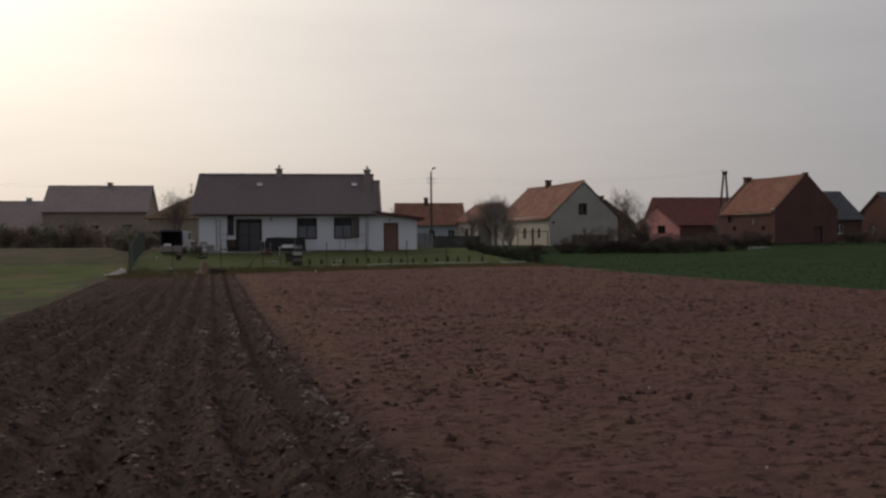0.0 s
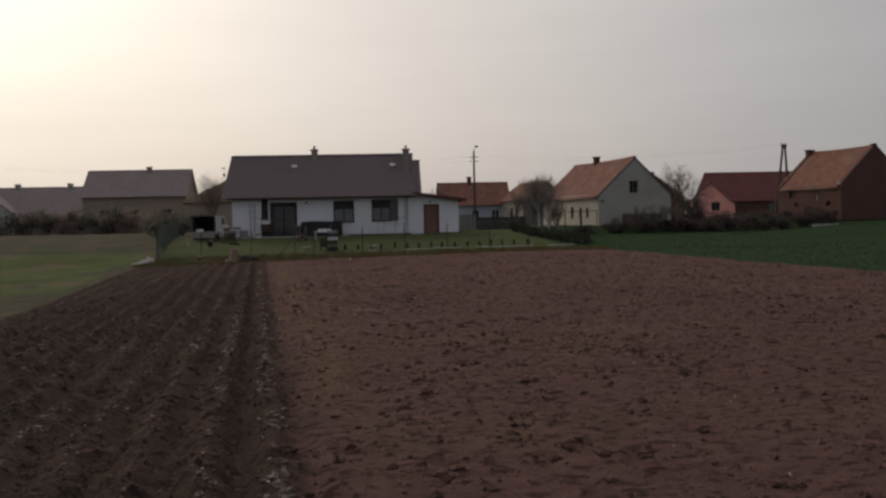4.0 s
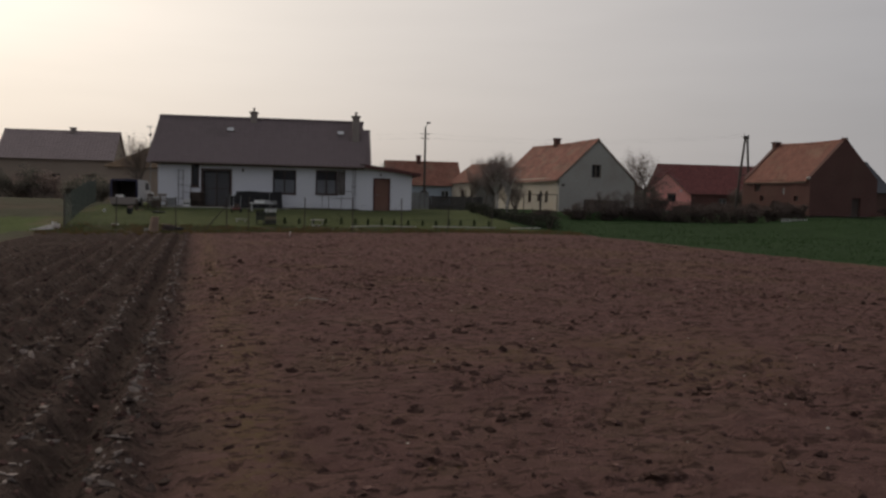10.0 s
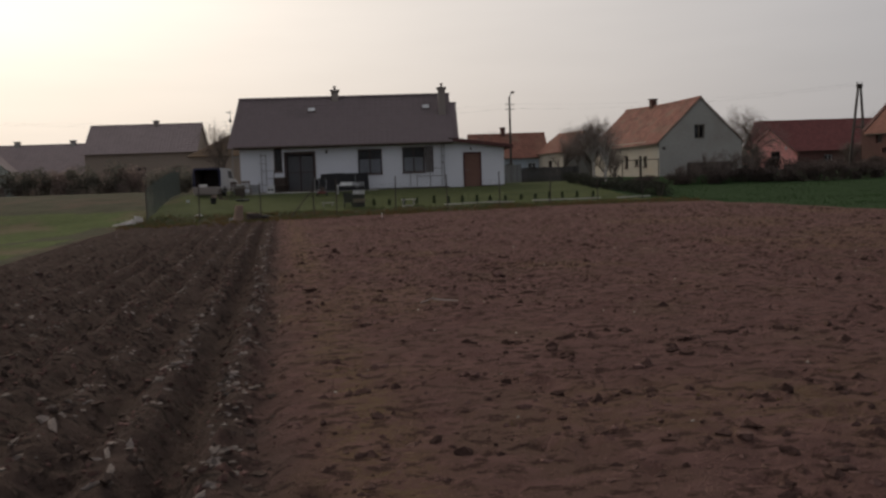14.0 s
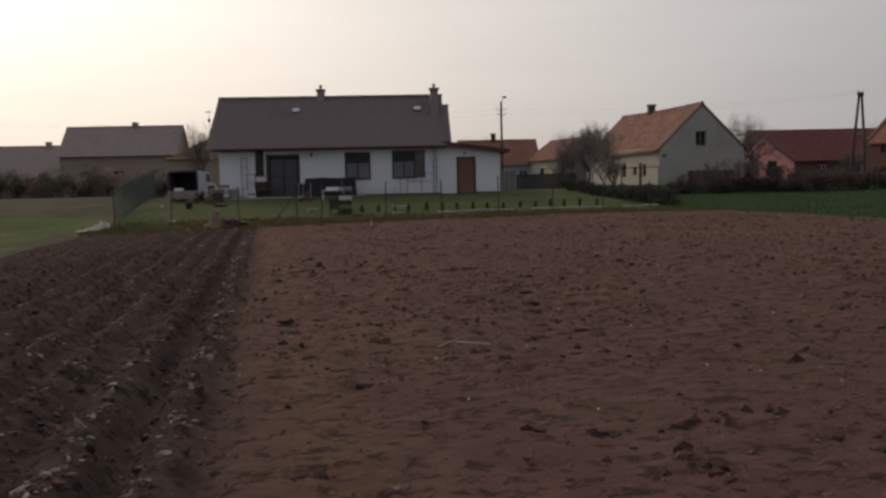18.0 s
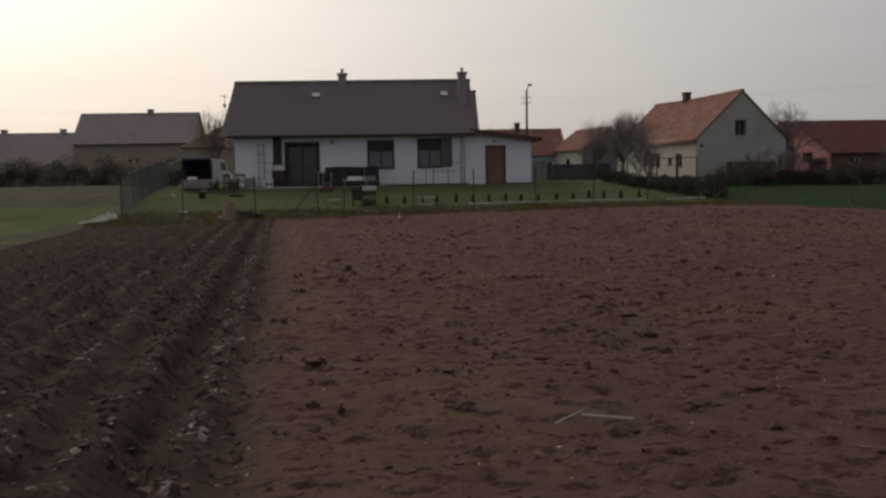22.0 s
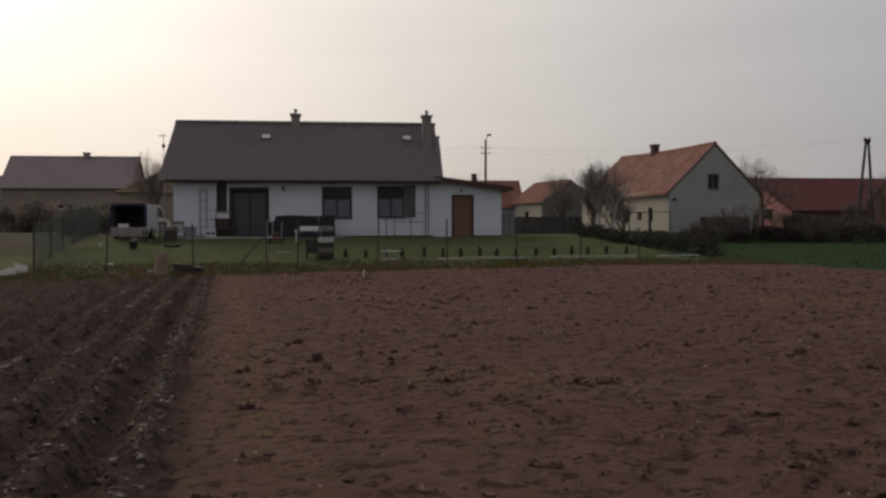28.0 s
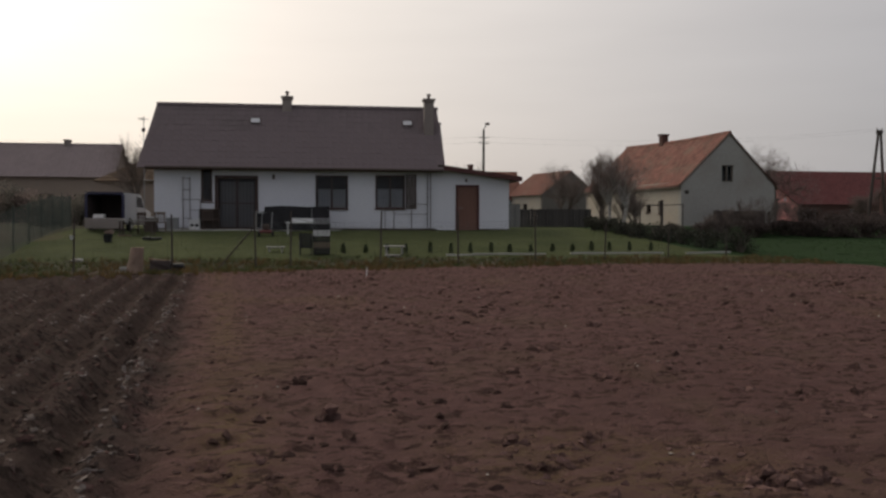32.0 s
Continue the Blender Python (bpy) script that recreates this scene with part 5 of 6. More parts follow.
def bush(name, label, x, y, rx, ry, rz, seed, material, leaf=0.06, n=2600, category="bush", stems=7):
    z = ground_z(x, y)
    t = thing(name, pose(x, y, z - 0.03), label, category)
    bm = bmesh.new()
    rng = random.Random(seed)
    for _ in range(stems):
        a = rng.uniform(0, math.tau)
        q = Vector((math.cos(a) * rx * 0.5, math.sin(a) * ry * 0.5, rz * rng.uniform(0.9, 1.5)))
        tube(bm, (math.cos(a) * rx * 0.12, math.sin(a) * ry * 0.12, 0), q, 0.03, 0.01, 5)
    part("stem_clump", bm, M_BARK, t)
    v, f = leaf_cloud(n, seed, rx, ry, rz, leaf)
    ob = new("crown", raw_mesh("crown", v, f, [material]))
    ob.parent = t
    return t


for k, (x, y, h) in enumerate(((9.55, 6.95, 4.7), (10.25, 6.55, 4.3))):
    bare_tree("bare_fruit_tree", "bare fruit tree with limewashed trunk beside the farmhouse", x, y, 11 + k, h, 0.6, 4, 0.085, 3, 0.95, 0.1, bark=M_LIMED)
for k, (x, y, h) in enumerate(((10.7, 8.2, 4.0), (9.9, 9.0, 4.5), (10.9, 6.8, 2.8), (8.1, 10.8, 3.4))):
    bare_tree("bare_fruit_tree", "slender many-stemmed bare fruit tree beside the farmhouse", x, y, (12, 21, 22, 25)[k], h, 0.6, 4, 0.038, 3, 0.95, 0.0)
for k, (x, y, h) in enumerate(((16.2, 8.6, 1.5), (17.3, 8.8, 1.9), (18.65, 8.8, 2.4), (20.2, 8.9, 2.5), (21.6, 9.2, 2.2))):
    bare_tree("bare_shrub", "tangled bare shrub at the foot of the grey gable", x, y, 60 + k, h, 0.75, 4, 0.022, 3, 0.7, 0.0, "shrub")
for k, (x, y, h) in enumerate(((34.9, 39.0, 3.4), (44.2, 36.9, 3.6), (47.0, 38.0, 4.2), (49.9, 37.0, 3.8), (45.5, 32.6, 4.6))):
    bare_tree("bare_shrub", "tall tangled bare shrub before the red-roofed house", x, y, 70 + k, h, 0.7, 4, 0.04, 4, 0.75, 0.0, "shrub")
bare_tree("bare_tree", "broad bare tree beside the farmhouse", 25.9, 19.1, 13, 6.1, 1.25, 4, 0.10, 4, 0.5, 0.12)
bare_tree("bare_tree", "bare tree between the long house and the cottage", -17.6, 14.5, 14, 5.6, 0.8, 4, 0.05, 3, 0.55, 0.16)
bare_tree("bare_tree", "thin bare tree between the long house and the cottage", -17.0, 13.5, 15, 5.2, 0.5, 4, 0.08, 3, 0.9, 0.16)
bare_tree("bare_tree", "many-stemmed upright bare tree by the farmhouse and the board fence", 10.36, 11.1, 16, 4.9, 0.5, 4, 0.07, 4, 1.05, 0.05)
bare_tree("bare_tree", "bare tree beside the orange-roofed house", 14.5, 35.9, 17, 6.0, 0.75, 4, 0.10, 4, 0.7, 0.15)
bare_tree("bare_tree", "bare shrub behind the lean-to", 1.8, 9.7, 18, 3.8, 0.6, 4, 0.06, 3, 0.8, 0.12)
bare_tree("bare_tree", "small bare tree between the salmon house and the barn", 41.1, 26.2, 19, 5.6, 0.7, 4, 0.12, 3, 0.6, 0.15)

# bushes in front of the long house
for k in range(24):
    x, y = -60.0 + k * 1.75, 40.0 - 0.4 * max(0, k - 10) - 0.7 * (k % 3)
    tall = (1.5, 2.0, 1.7, 1.4, 1.9)[k % 5] * (1.0 if k < 19 else 0.85)
    mt = (M_BUSH, M_EVER, M_BUSH, M_BUSH, M_EVER)[k % 5]
    bush("garden_bush" if mt is M_EVER else "dormant_bush", "dense dull grey-green bush before the long house" if mt is M_EVER else "dense dark brown dormant bush before the long house", x, y, 1.9, 1.5, tall, 100 + k, mt, 0.11, 2300)
for k, (x, y, rx, rz) in enumerate(((-19.6, 21.0, 1.5, 1.2), (-21.5, 24.0, 1.6, 1.3), (-18.6, 8.0, 1.0, 0.9), (-19.4, 4.5, 1.0, 0.75), (-20.6, 9.5, 1.2, 1.0))):
    bush("garden_bush", "dark green bush behind the wire side fence", x, y, rx, rx * 0.8, rz, 130 + k, M_EVER, 0.08, 1900)

# low hedge and shrubs at the foot of the farmhouse and along the wheat
for k in range(1, 9):
    bush("low_hedge_bush", "low dark clipped hedge bush at the garden's edge", 6.4 + 0.05 * k + 0.034 * k * k, 1.2 - k * 1.32, 0.7, 0.95, 0.38 + 0.05 * (k % 3), 200 + k, M_HEDGE, 0.05, 1300, "hedge")
for k, (x, y, rx, rz) in enumerate(((16.1, 8.2, 1.3, 0.6), (22.4, 8.7, 1.2, 0.75), (25.1, 13.7, 0.9, 0.75), (27.3, 14.0, 1.5, 0.7), (29.8, 13.3, 1.6, 0.67), (32.4, 11.8, 1.4, 0.67), (13.6, 8.4, 1.1, 0.5), (35.3, 11.6, 1.6, 0.75), (18.4, 8.2, 1.3, 0.62), (20.8, 8.6, 1.3, 0.66))):
    bush("dormant_bush", "tangled dark brown dormant bush at the edge of the wheat", x, y, rx, rx * 0.7, rz, 300 + k, M_DARKBUSH, 0.07, 1900)
for k, (x, y, rx, rz) in enumerate(((43.3, 40.0, 1.9, 0.8), (46.6, 40.5, 2.0, 1.0), (42.0, 26.2, 1.8, 2.0), (49.9, 40.2, 2.0, 1.0), (35.2, 40.2, 1.3, 1.0), (53.4, 40.8, 2.0, 1.1), (44.8, 10.4, 1.6, 0.75), (49.0, 12.8, 2.2, 0.85), (55.3, 16.8, 2.6, 0.85))):
    bush("dormant_bush", "brown dormant bush near the salmon house and barn", x, y, rx, rx * 0.7, rz, 330 + k, M_DARKBUSH, 0.08, 1700)

bush("garden_bush", "tall dark evergreen bush beside the salmon house", 33.9, 40.1, 1.0, 1.0, 1.6, 345, M_EVER, 0.10, 2200)

# dark hedge along the far edge of the wheat
for k in range(10):
    x, y = 22.3 + 1.307 * k, 8.2 - 0.1 * k
    bush("hedge_bush", "dark dormant hedge bush along the far edge of the wheat", x, y, 0.95, 0.7, 0.78 + 0.07 * (k % 3), 380 + k, M_DARKBUSH, 0.07, 1500, "hedge")

# dark board fence between lean-to and farmhouse
bf_x = thing("board_fence", pose(2.75, 6.8, 1.15), "tarred board fence with silvered grey boards beside the lean-to", "fence")
for k in range(30):
    part("board", bx(k * 0.19, k * 0.19 + 0.175, 0, 0.025, 0, (1.03 if k > 8 else 1.28) + 0.03 * math.sin(k * 2.7)), M_BLACKW if k > 8 else M_GREYW, bf_x, "" if k > 8 else "silvered grey board")
for k in range(4):
    part("post", bx(k * 1.75, k * 1.75 + 0.09, 0.03, 0.12, 0, 1.02), M_DARKW, bf_x)
for z in (0.3, 0.9):
    part("rail", bx(0, 5.69, 0.028, 0.07, z, z + 0.07), M_DARKW, bf_x)

# washing-line frame before the farmhouse
wl = thing("washing_line", pose(13.2, 9.4, ground_z(13.2, 9.4)), "rusty washing-line frame before the farmhouse", "washing line")
part("post", tb((-1.0, 0, 0), (-1.0, 0, 1.7), 0.04), M_POST, wl)
part("post", tb((0.33, 0, 0), (0.33, 0, 1.9), 0.09), M_POST, wl)
part("post", tb((1.75, 0.3, 0), (1.75, 0.3, 1.7), 0.035), M_POST, wl)
part("bar", tb((-1.0, 0, 1.58), (1.75, 0.3, 1.65), 0.03), M_POST, wl)


# ---- wire fence round the garden ----
FX = [-15.5, -12.95, -10.24, -7.89, -6.91, -4.30, -1.96, 0.42, 2.8, 5.2, 7.6]
fence = thing("wire_fence", pose(0, -13.5, 0), "dark wire mesh garden fence on thin rusty posts", "fence", kind="")


def fence_y(x):
    return 1.2 * max(0.0, (-12.9 - x) / 3.0) + 0.25 * max(0, x) ** 1.1


def mesh_panel(a, b, h, cell=0.13, r=0.0022):
    bm = bmesh.new()
    a, b = Vector(a), Vector(b)
    d = b - a
    n = max(2, round(d.length / cell))
    for k in range(n + 1):
        p = a + d * (k / n)
        tube(bm, p, p + Vector((0, 0, h)), r, n=3, cap=False)
    m_ = max(2, round(h / cell))
    for k in range(m_ + 1):
        z = Vector((0, 0, h * k / m_))
        tube(bm, a + z, b + z, r, n=3, cap=False)
    return bm


for k, x in enumerate(FX):
    y = fence_y(x)
    z = ground_z(x, y - 13.5)
    lean = 0.05 * math.sin(k * 1.7)
    tall = 1.62 if k < 8 else 1.2
    pst = part("post", tb((x, y, z - 0.2), (x + lean, y, z + tall), 0.028, 0.024), M_POST, fence)
    if k + 1 < len(FX):
        x2 = FX[k + 1]
        y2 = fence_y(x2)
        part("mesh", mesh_panel((x, y, z + 0.04), (x2, y2, ground_z(x2, y2 - 13.5) + 0.04), 1.25 if k < 7 else 0.95), M_FENCE, fence)
part("brace", tb((-9.0, 0.0, ground_z(-9.0, -13.5)), (-7.9, 0.0, ground_z(-7.9, -13.5) + 1.25), 0.022), M_POST, fence)
# side fence going back towards the bushes
side = thing("side_fence", pose(0, 0, 0), "green wire mesh fence along the garden's side", "fence")
SX = [(-15.55, -12.3), (-15.9, -9.6), (-16.3, -7.0), (-16.7, -4.4), (-17.1, -1.8), (-17.5, 0.8), (-17.9, 3.4)]
for (x, y), nxt in zip(SX, SX[1:] + [None]):
    z = ground_z(x, y)
    part("post", tb((x, y, z - 0.2), (x, y, z + 1.55), 0.028, 0.024), M_FENCE, side)
    if nxt:
        part("mesh", mesh_panel((x, y, z + 0.04), (*nxt, ground_z(*nxt) + 0.04), 1.4, 0.07, 0.0040), M_FENCE, side)

# young thujas and pale edging along the fence
def thuja(h, seed):
    t = thing("thuja", pose(0, 0, 0), "small young thuja planted in a row on the lawn", "shrub", "thuja row")
    part("stem", tb((0, 0, 0), (0, 0, h * 0.8), 0.012, 0.006), M_BARK, t)
    rng = np.random.default_rng(seed)
    n = 260
    zz = rng.random(n) ** 0.8 * h
    rr = (0.095 * (1 - zz / h) ** 0.6 + 0.025) * np.sqrt(rng.random(n))
    a = rng.random(n) * 6.283
    p = np.stack([rr * np.cos(a), rr * np.sin(a), zz + 0.03], -1)
    u = np.stack([np.cos(a) * 0.35, np.sin(a) * 0.35, np.ones(n)], -1)
    w = np.stack([-np.sin(a), np.cos(a), 0 * a], -1)
    s = rng.uniform(0.03, 0.07, n)[:, None]
    v = np.stack([p - w * s * 0.35, p + w * s * 0.35, p + u * s * 1.3], 1).reshape(-1, 3)
    ob = new("foliage", raw_mesh("foliage", v, np.arange(3 * n).reshape(-1, 3), [M_THUJA]))
    ob.parent = t
    return t


rt = random.Random(5)
first = None
for k in range(16):
    x, y = -5.35 + k * 0.725 + rt.uniform(-0.06, 0.06), -10.0 + k * 0.035
    m_ = pose(x, y, ground_z(x, y) - 0.02, rz=rt.uniform(0, 360)) @ Matrix.Scale(0.92, 4)
    if k % 4 == 0:
        first = thuja((0.32, 0.38, 0.28, 0.35)[k // 4], 50 + k)
        first.matrix_basis = m_
    else:
        copy_thing(first, m_)
kerb = None
for k in range(12):
    x, y = -1.5 + k * 0.86, -10.45 + 0.02 * k + (0.06 * max(0, k - 5))
    if k in (4, 9):
        continue
    m_ = pose(x, y, ground_z(x, y) - 0.03, 0, 0, rt.uniform(-4, 4))
    if kerb is None:
        kerb = solo("edging_stone", bx(-0.42, 0.42, -0.05, 0.05, 0, 0.085, bev=0.015), M_CONC, m_, "pale concrete edging stone set in the lawn", "kerb stone", "lawn edging")
    else:
        copy_thing(kerb, m_)

# ---- things on the lawn and terrace ----
solo("terrace_slab", bx(-4.2, 3.6, -1.3, 0, -0.35, 0.02, bev=0.02), M_CONC, pose(-8.9, -0.035, 1.1), "grey concrete terrace slab along the cottage front", "terrace", kind="structure")

# garden seat under black cover
cov = thing("bench", pose(-7.2, -0.95, 1.12), "long garden bench under a sagging black cover", "bench")


def drape(w, d, h, seed):
    bm = bmesh.new()
    rng = random.Random(seed)
    nx, nz = 14, 6
    grid = {}
    ring = [(-w + 2 * w * i / nx, -d) for i in range(nx + 1)] + [(w, -d + 2 * d * i / 4) for i in range(1, 5)] + [(w - 2 * w * i / nx, d) for i in range(1, nx + 1)] + [(-w, d - 2 * d * i / 4) for i in range(1, 4)]
    rows = []
    for j in range(nz + 1):
        f = j / nz
        rows.append([bm.verts.new((x * (1 + 0.03 * (1 - f)) + rng.uniform(-0.012, 0.012), y * (1 + 0.08 * (1 - f)) + 0.03 * math.sin(x * 9 + j) * (1 - f), h * f * (1 - 0.02 * math.sin(x * 3)))) for x, y in ring])
    n = len(ring)
    for j in range(nz):
        for i in range(n):
            bm.faces.new((rows[j][i], rows[j][(i + 1) % n], rows[j + 1][(i + 1) % n], rows[j + 1][i]))
    c = bm.verts.new((0, 0, h * 0.97))
    for i in range(n):
        bm.faces.new((rows[-1][i], rows[-1][(i + 1) % n], c))
    return bm


part("cover", drape(1.37, 0.42, 1.0, 3), M_BLACK, cov)
part("batten", bx(0.62, 0.65, -0.50, -0.47, 0.05, 0.95), M_GREYM, cov)
for x in (-1.25, 1.25):
    part("leg", bx(x - 0.03, x + 0.03, -0.03, 0.03, -0.005, 0.2), M_WOOD, cov)

# plastic bench with white cloth before the cover
tab = thing("garden_table", pose(-6.85, -3.1, ground_z(-6.85, -3.1) - 0.17), "low garden table with a white plastic top", "table")
part("tabletop", bx(-0.75, 0.55, -0.35, 0.35, 0.62, 0.68, bev=0.02), M_WPLAS, tab)
for x in (-0.65, 0.45):
    for y in (-0.28, 0.28):
        part("leg", tb((x, y, 0), (x, y, 0.62), 0.025), M_WPLAS, tab)
solo("white_sacks", drape(0.42, 0.22, 0.16, 8), M_WPLAS, pose(-6.9, -3.1, ground_z(-6.85, -3.1) + 0.51), "crumpled white plastic sacks on the garden table", "sacks")


def crate(w, d, h, material):
    t = thing("crate", pose(0, 0, 0), "slatted crate in a tall stack on the lawn", "crate", "crate stack")
    for k in range(3):
        z0, z1 = h * (0.02 + 0.34 * k), h * (0.02 + 0.34 * k) + h * 0.24
        for y in (-d / 2, d / 2 - 0.015):
            part("slat", bx(-w / 2, w / 2, y, y + 0.015, z0, z1), material, t)
        for x in (-w / 2, w / 2 - 0.015):
            part("slat", bx(x, x + 0.015, -d / 2 + 0.016, d / 2 - 0.016, z0, z1), material, t)
    for x in (-1, 1):
        for y in (-1, 1):
            part("corner_post", bx(x * (w / 2 - 0.035) - 0.018, x * (w / 2 - 0.035) + 0.018, y * (d / 2 - 0.035) - 0.018, y * (d / 2 - 0.035) + 0.018, 0, h * 0.98), material, t)
    part("base_board", bx(-w / 2 + 0.017, w / 2 - 0.017, -d / 2 + 0.017, d / 2 - 0.017, 0.0, 0.012), material, t)
    return t


CXY = (-6.05, -10.0)
cz = ground_z(*CXY)
for k, mt in enumerate((M_BLACK, M_WOOD, M_BLACK, M_WPLAS, M_BLACK, M_GREYM)):
    c = crate(0.56, 0.4, 0.2, mt)
    c.matrix_basis = pose(CXY[0] + 0.01 * math.sin(k * 2), CXY[1], cz + 0.01 + k * 0.2, rz=3 * math.sin(k * 3.1))
for k in range(2):
    c = crate(0.42, 0.4, 0.22, M_BLACK)
    c.matrix_basis = pose(CXY[0] - 0.52, CXY[1] - 0.05 + 0.02 * k, cz + 0.26 + k * 0.22, rz=6 - 9 * k)
st = thing("stool", pose(CXY[0] - 0.52, CXY[1] - 0.05, cz - 0.02), "low black stool carrying crates", "stool")
part("seat", bx(-0.22, 0.22, -0.2, 0.2, 0.23, 0.27, bev=0.01), M_BLACK, st)
for x in (-0.18, 0.18):
    for y in (-0.16, 0.16):
        part("leg", bx(x - 0.02, x + 0.02, y - 0.02, y + 0.02, 0, 0.23), M_BLACK, st)


def low_bench(x, y, w, h, material, label, turn=0):
    t = thing("bench", pose(x, y, ground_z(x, y) - 0.01, rz=turn), label, "bench")
    part("seat", bx(-w / 2, w / 2, -0.15, 0.15, h - 0.045, h, bev=0.01), material, t)
    for s in (-1, 1):
        part("leg", bx(s * (w / 2 - 0.1) - 0.025, s * (w / 2 - 0.1) + 0.025, -0.12, 0.12, 0, h - 0.045), material, t)
    return t


low_bench(-3.65, -10.3, 0.72, 0.30, M_CONC, "small pale concrete bench on the lawn")
low_bench(-7.6, -9.3, 0.62, 0.20, M_CONC, "small low pale concrete bench on the lawn", 5)
low_bench(-3.75, -11.1, 0.5, 0.09, M_CONC, "pale slab lying low in the grass", 3)

# petrol mower by the fence, red and rusty
mow = thing("lawn_mower", pose(-8.35, -3.6, ground_z(-8.35, -3.6)), "old red push mower parked near the terrace", "lawn mower")
part("deck", bx(-0.25, 0.25, -0.3, 0.3, 0.12, 0.26, bev=0.05), M_RED, mow)
part("engine", bx(-0.14, 0.14, -0.14, 0.14, 0.26, 0.5, bev=0.04), M_DARKW, mow)
for x in (-0.27, 0.27):
    for y in (-0.25, 0.25):
        part("wheel", tb((x - 0.025, y, 0.1), (x + 0.025, y, 0.1), 0.1, n=14), M_TYRE, mow)
for x in (-0.2, 0.2):
    part("handlebar", tb((x, 0.25, 0.25), (x, 0.75, 0.98), 0.014), M_GREYM, mow)
part("grip", tb((-0.2, 0.75, 0.98), (0.2, 0.75, 0.98), 0.018), M_BLACK, mow)

# pale upright log with a heap of dark rubbish, by the fence
def log_bm(h, r, seed):
    bm = bmesh.new()
    rng = random.Random(seed)
    n, rows = 14, []
    for j in range(7):
        z = h * j / 6
        rr = r * (1.18 - 0.3 * j / 6 + (0.12 if j == 0 else 0))
        rows.append([bm.verts.new((math.cos(i * math.tau / n) * rr * (1 + rng.uniform(-0.06, 0.06)) + 0.015 * j, math.sin(i * math.tau / n) * rr * (1 + rng.uniform(-0.06, 0.06)), z + rng.uniform(-0.01, 0.01))) for i in range(n)])
    for j in range(6):
        for i in range(n):
            bm.faces.new((rows[j][i], rows[j][(i + 1) % n], rows[j + 1][(i + 1) % n], rows[j + 1][i]))
    bm.faces.new(rows[-1])
    bm.faces.new(rows[0][::-1])
    return bm


solo("standing_log", log_bm(0.75, 0.195, 2), M_LOG, pose(-11.2, -13.9, ground_z(-11.2, -13.9) - 0.04), "pale thick log standing on end by the fence", "log")
solo("white_bag", drape(0.09, 0.08, 0.19, 12), M_CONC, pose(-11.48, -13.95, ground_z(-11.52, -14.0)), "crumpled pale bag leaning at the log", "bag")
rub = thing("rubbish_heap", pose(-10.6, -13.2, ground_z(-10.6, -13.2)), "heap of dark rubbish under a black sheet by the fence", "rubbish heap")
part("sheet", drape(0.26, 0.26, 0.27, 21), M_DARKIN, rub)
part("sheet", place(drape(0.20, 0.22, 0.17, 22), pose(0.42, 0.03, 0, rz=14)), M_BLACK, rub)
part("board", place(bx(-0.30, 0.30, -0.07, 0.07, 0, 0.03), pose(-0.04, -0.1, 0.275, ry=7, rz=8)), M_LOG, rub, "pale board lying across the heap")


def torus(R, r, n=20, k=8):
    bm = bmesh.new()
    rows = [[bm.verts.new(((R + r * math.cos(j * math.tau / k)) * math.cos(i * math.tau / n), (R + r * math.cos(j * math.tau / k)) * math.sin(i * math.tau / n), r * math.sin(j * math.tau / k))) for j in range(k)] for i in range(n)]
    for i in range(n):
        for j in range(k):
            bm.faces.new((rows[i][j], rows[(i + 1) % n][j], rows[(i + 1) % n][(j + 1) % k], rows[i][(j + 1) % k]))
    return bm



# crumpled white sheeting at the corner of the ploughed strip
def crumple():
    bm = bmesh.new()
    nx, ny = 40, 10
    def at(i, j):
        f, w = i / nx, (j - ny / 2) / ny
        fold = noise.noise(Vector((i * 0.42, j * 0.55, 3))) + 0.5 * noise.noise(Vector((i * 1.1, j * 1.2, 7)))
        return (-1.0 + 2.0 * f, w * (0.16 + 0.24 * f) + 0.06 * noise.noise(Vector((i * 0.3, 0, 9))), 0.03 + (0.12 + 0.55 * f * f) * (0.45 + 0.55 * fold) * math.cos(math.pi * w * 0.9))

    g = [[bm.verts.new(at(i, j)) for j in range(ny + 1)] for i in range(nx + 1)]
    for i in range(nx):
        for j in range(ny):
            bm.faces.new((g[i][j], g[i + 1][j], g[i + 1][j + 1], g[i][j + 1]))
    bmesh.ops.solidify(bm, geom=bm.faces[:], thickness=0.012)
    return bm


solo("plastic_sheet", crumple(), M_SHEET, pose(-16.05, -13.6, ground_z(-16.05, -13.6), rz=73), "crumpled dirty white plastic sheet beside the ploughed strip", "plastic sheet")
solo("white_stone", (lambda bm: (bmesh.ops.create_icosphere(bm, subdivisions=2, radius=0.14), bmesh.ops.scale(bm, vec=(1.4, 0.8, 0.5), verts=bm.verts), bm)[2])(bmesh.new()), M_CONC, pose(-13.45, -11.3, ground_z(-13.45, -11.3) + 0.03), "pale rounded stone in the grass", "stone")
for x, y, h in ((-13.8, -6.3, 0.42),):
    pt = thing("plant_pot", pose(x, y, ground_z(x, y)), "dark plant pot standing on the lawn", "plant pot")
    part("pot", tb((0, 0, 0), (0, 0, h * 0.7), 0.13, 0.18, 14), M_TYRE, pt)
    v, f = leaf_cloud(160, 77, 0.2, 0.2, 0.14, 0.05, 4)
    ob = new("foliage", raw_mesh("foliage", v + (0, 0, h * 0.65), f, [M_BUSH]))
    ob.parent = pt

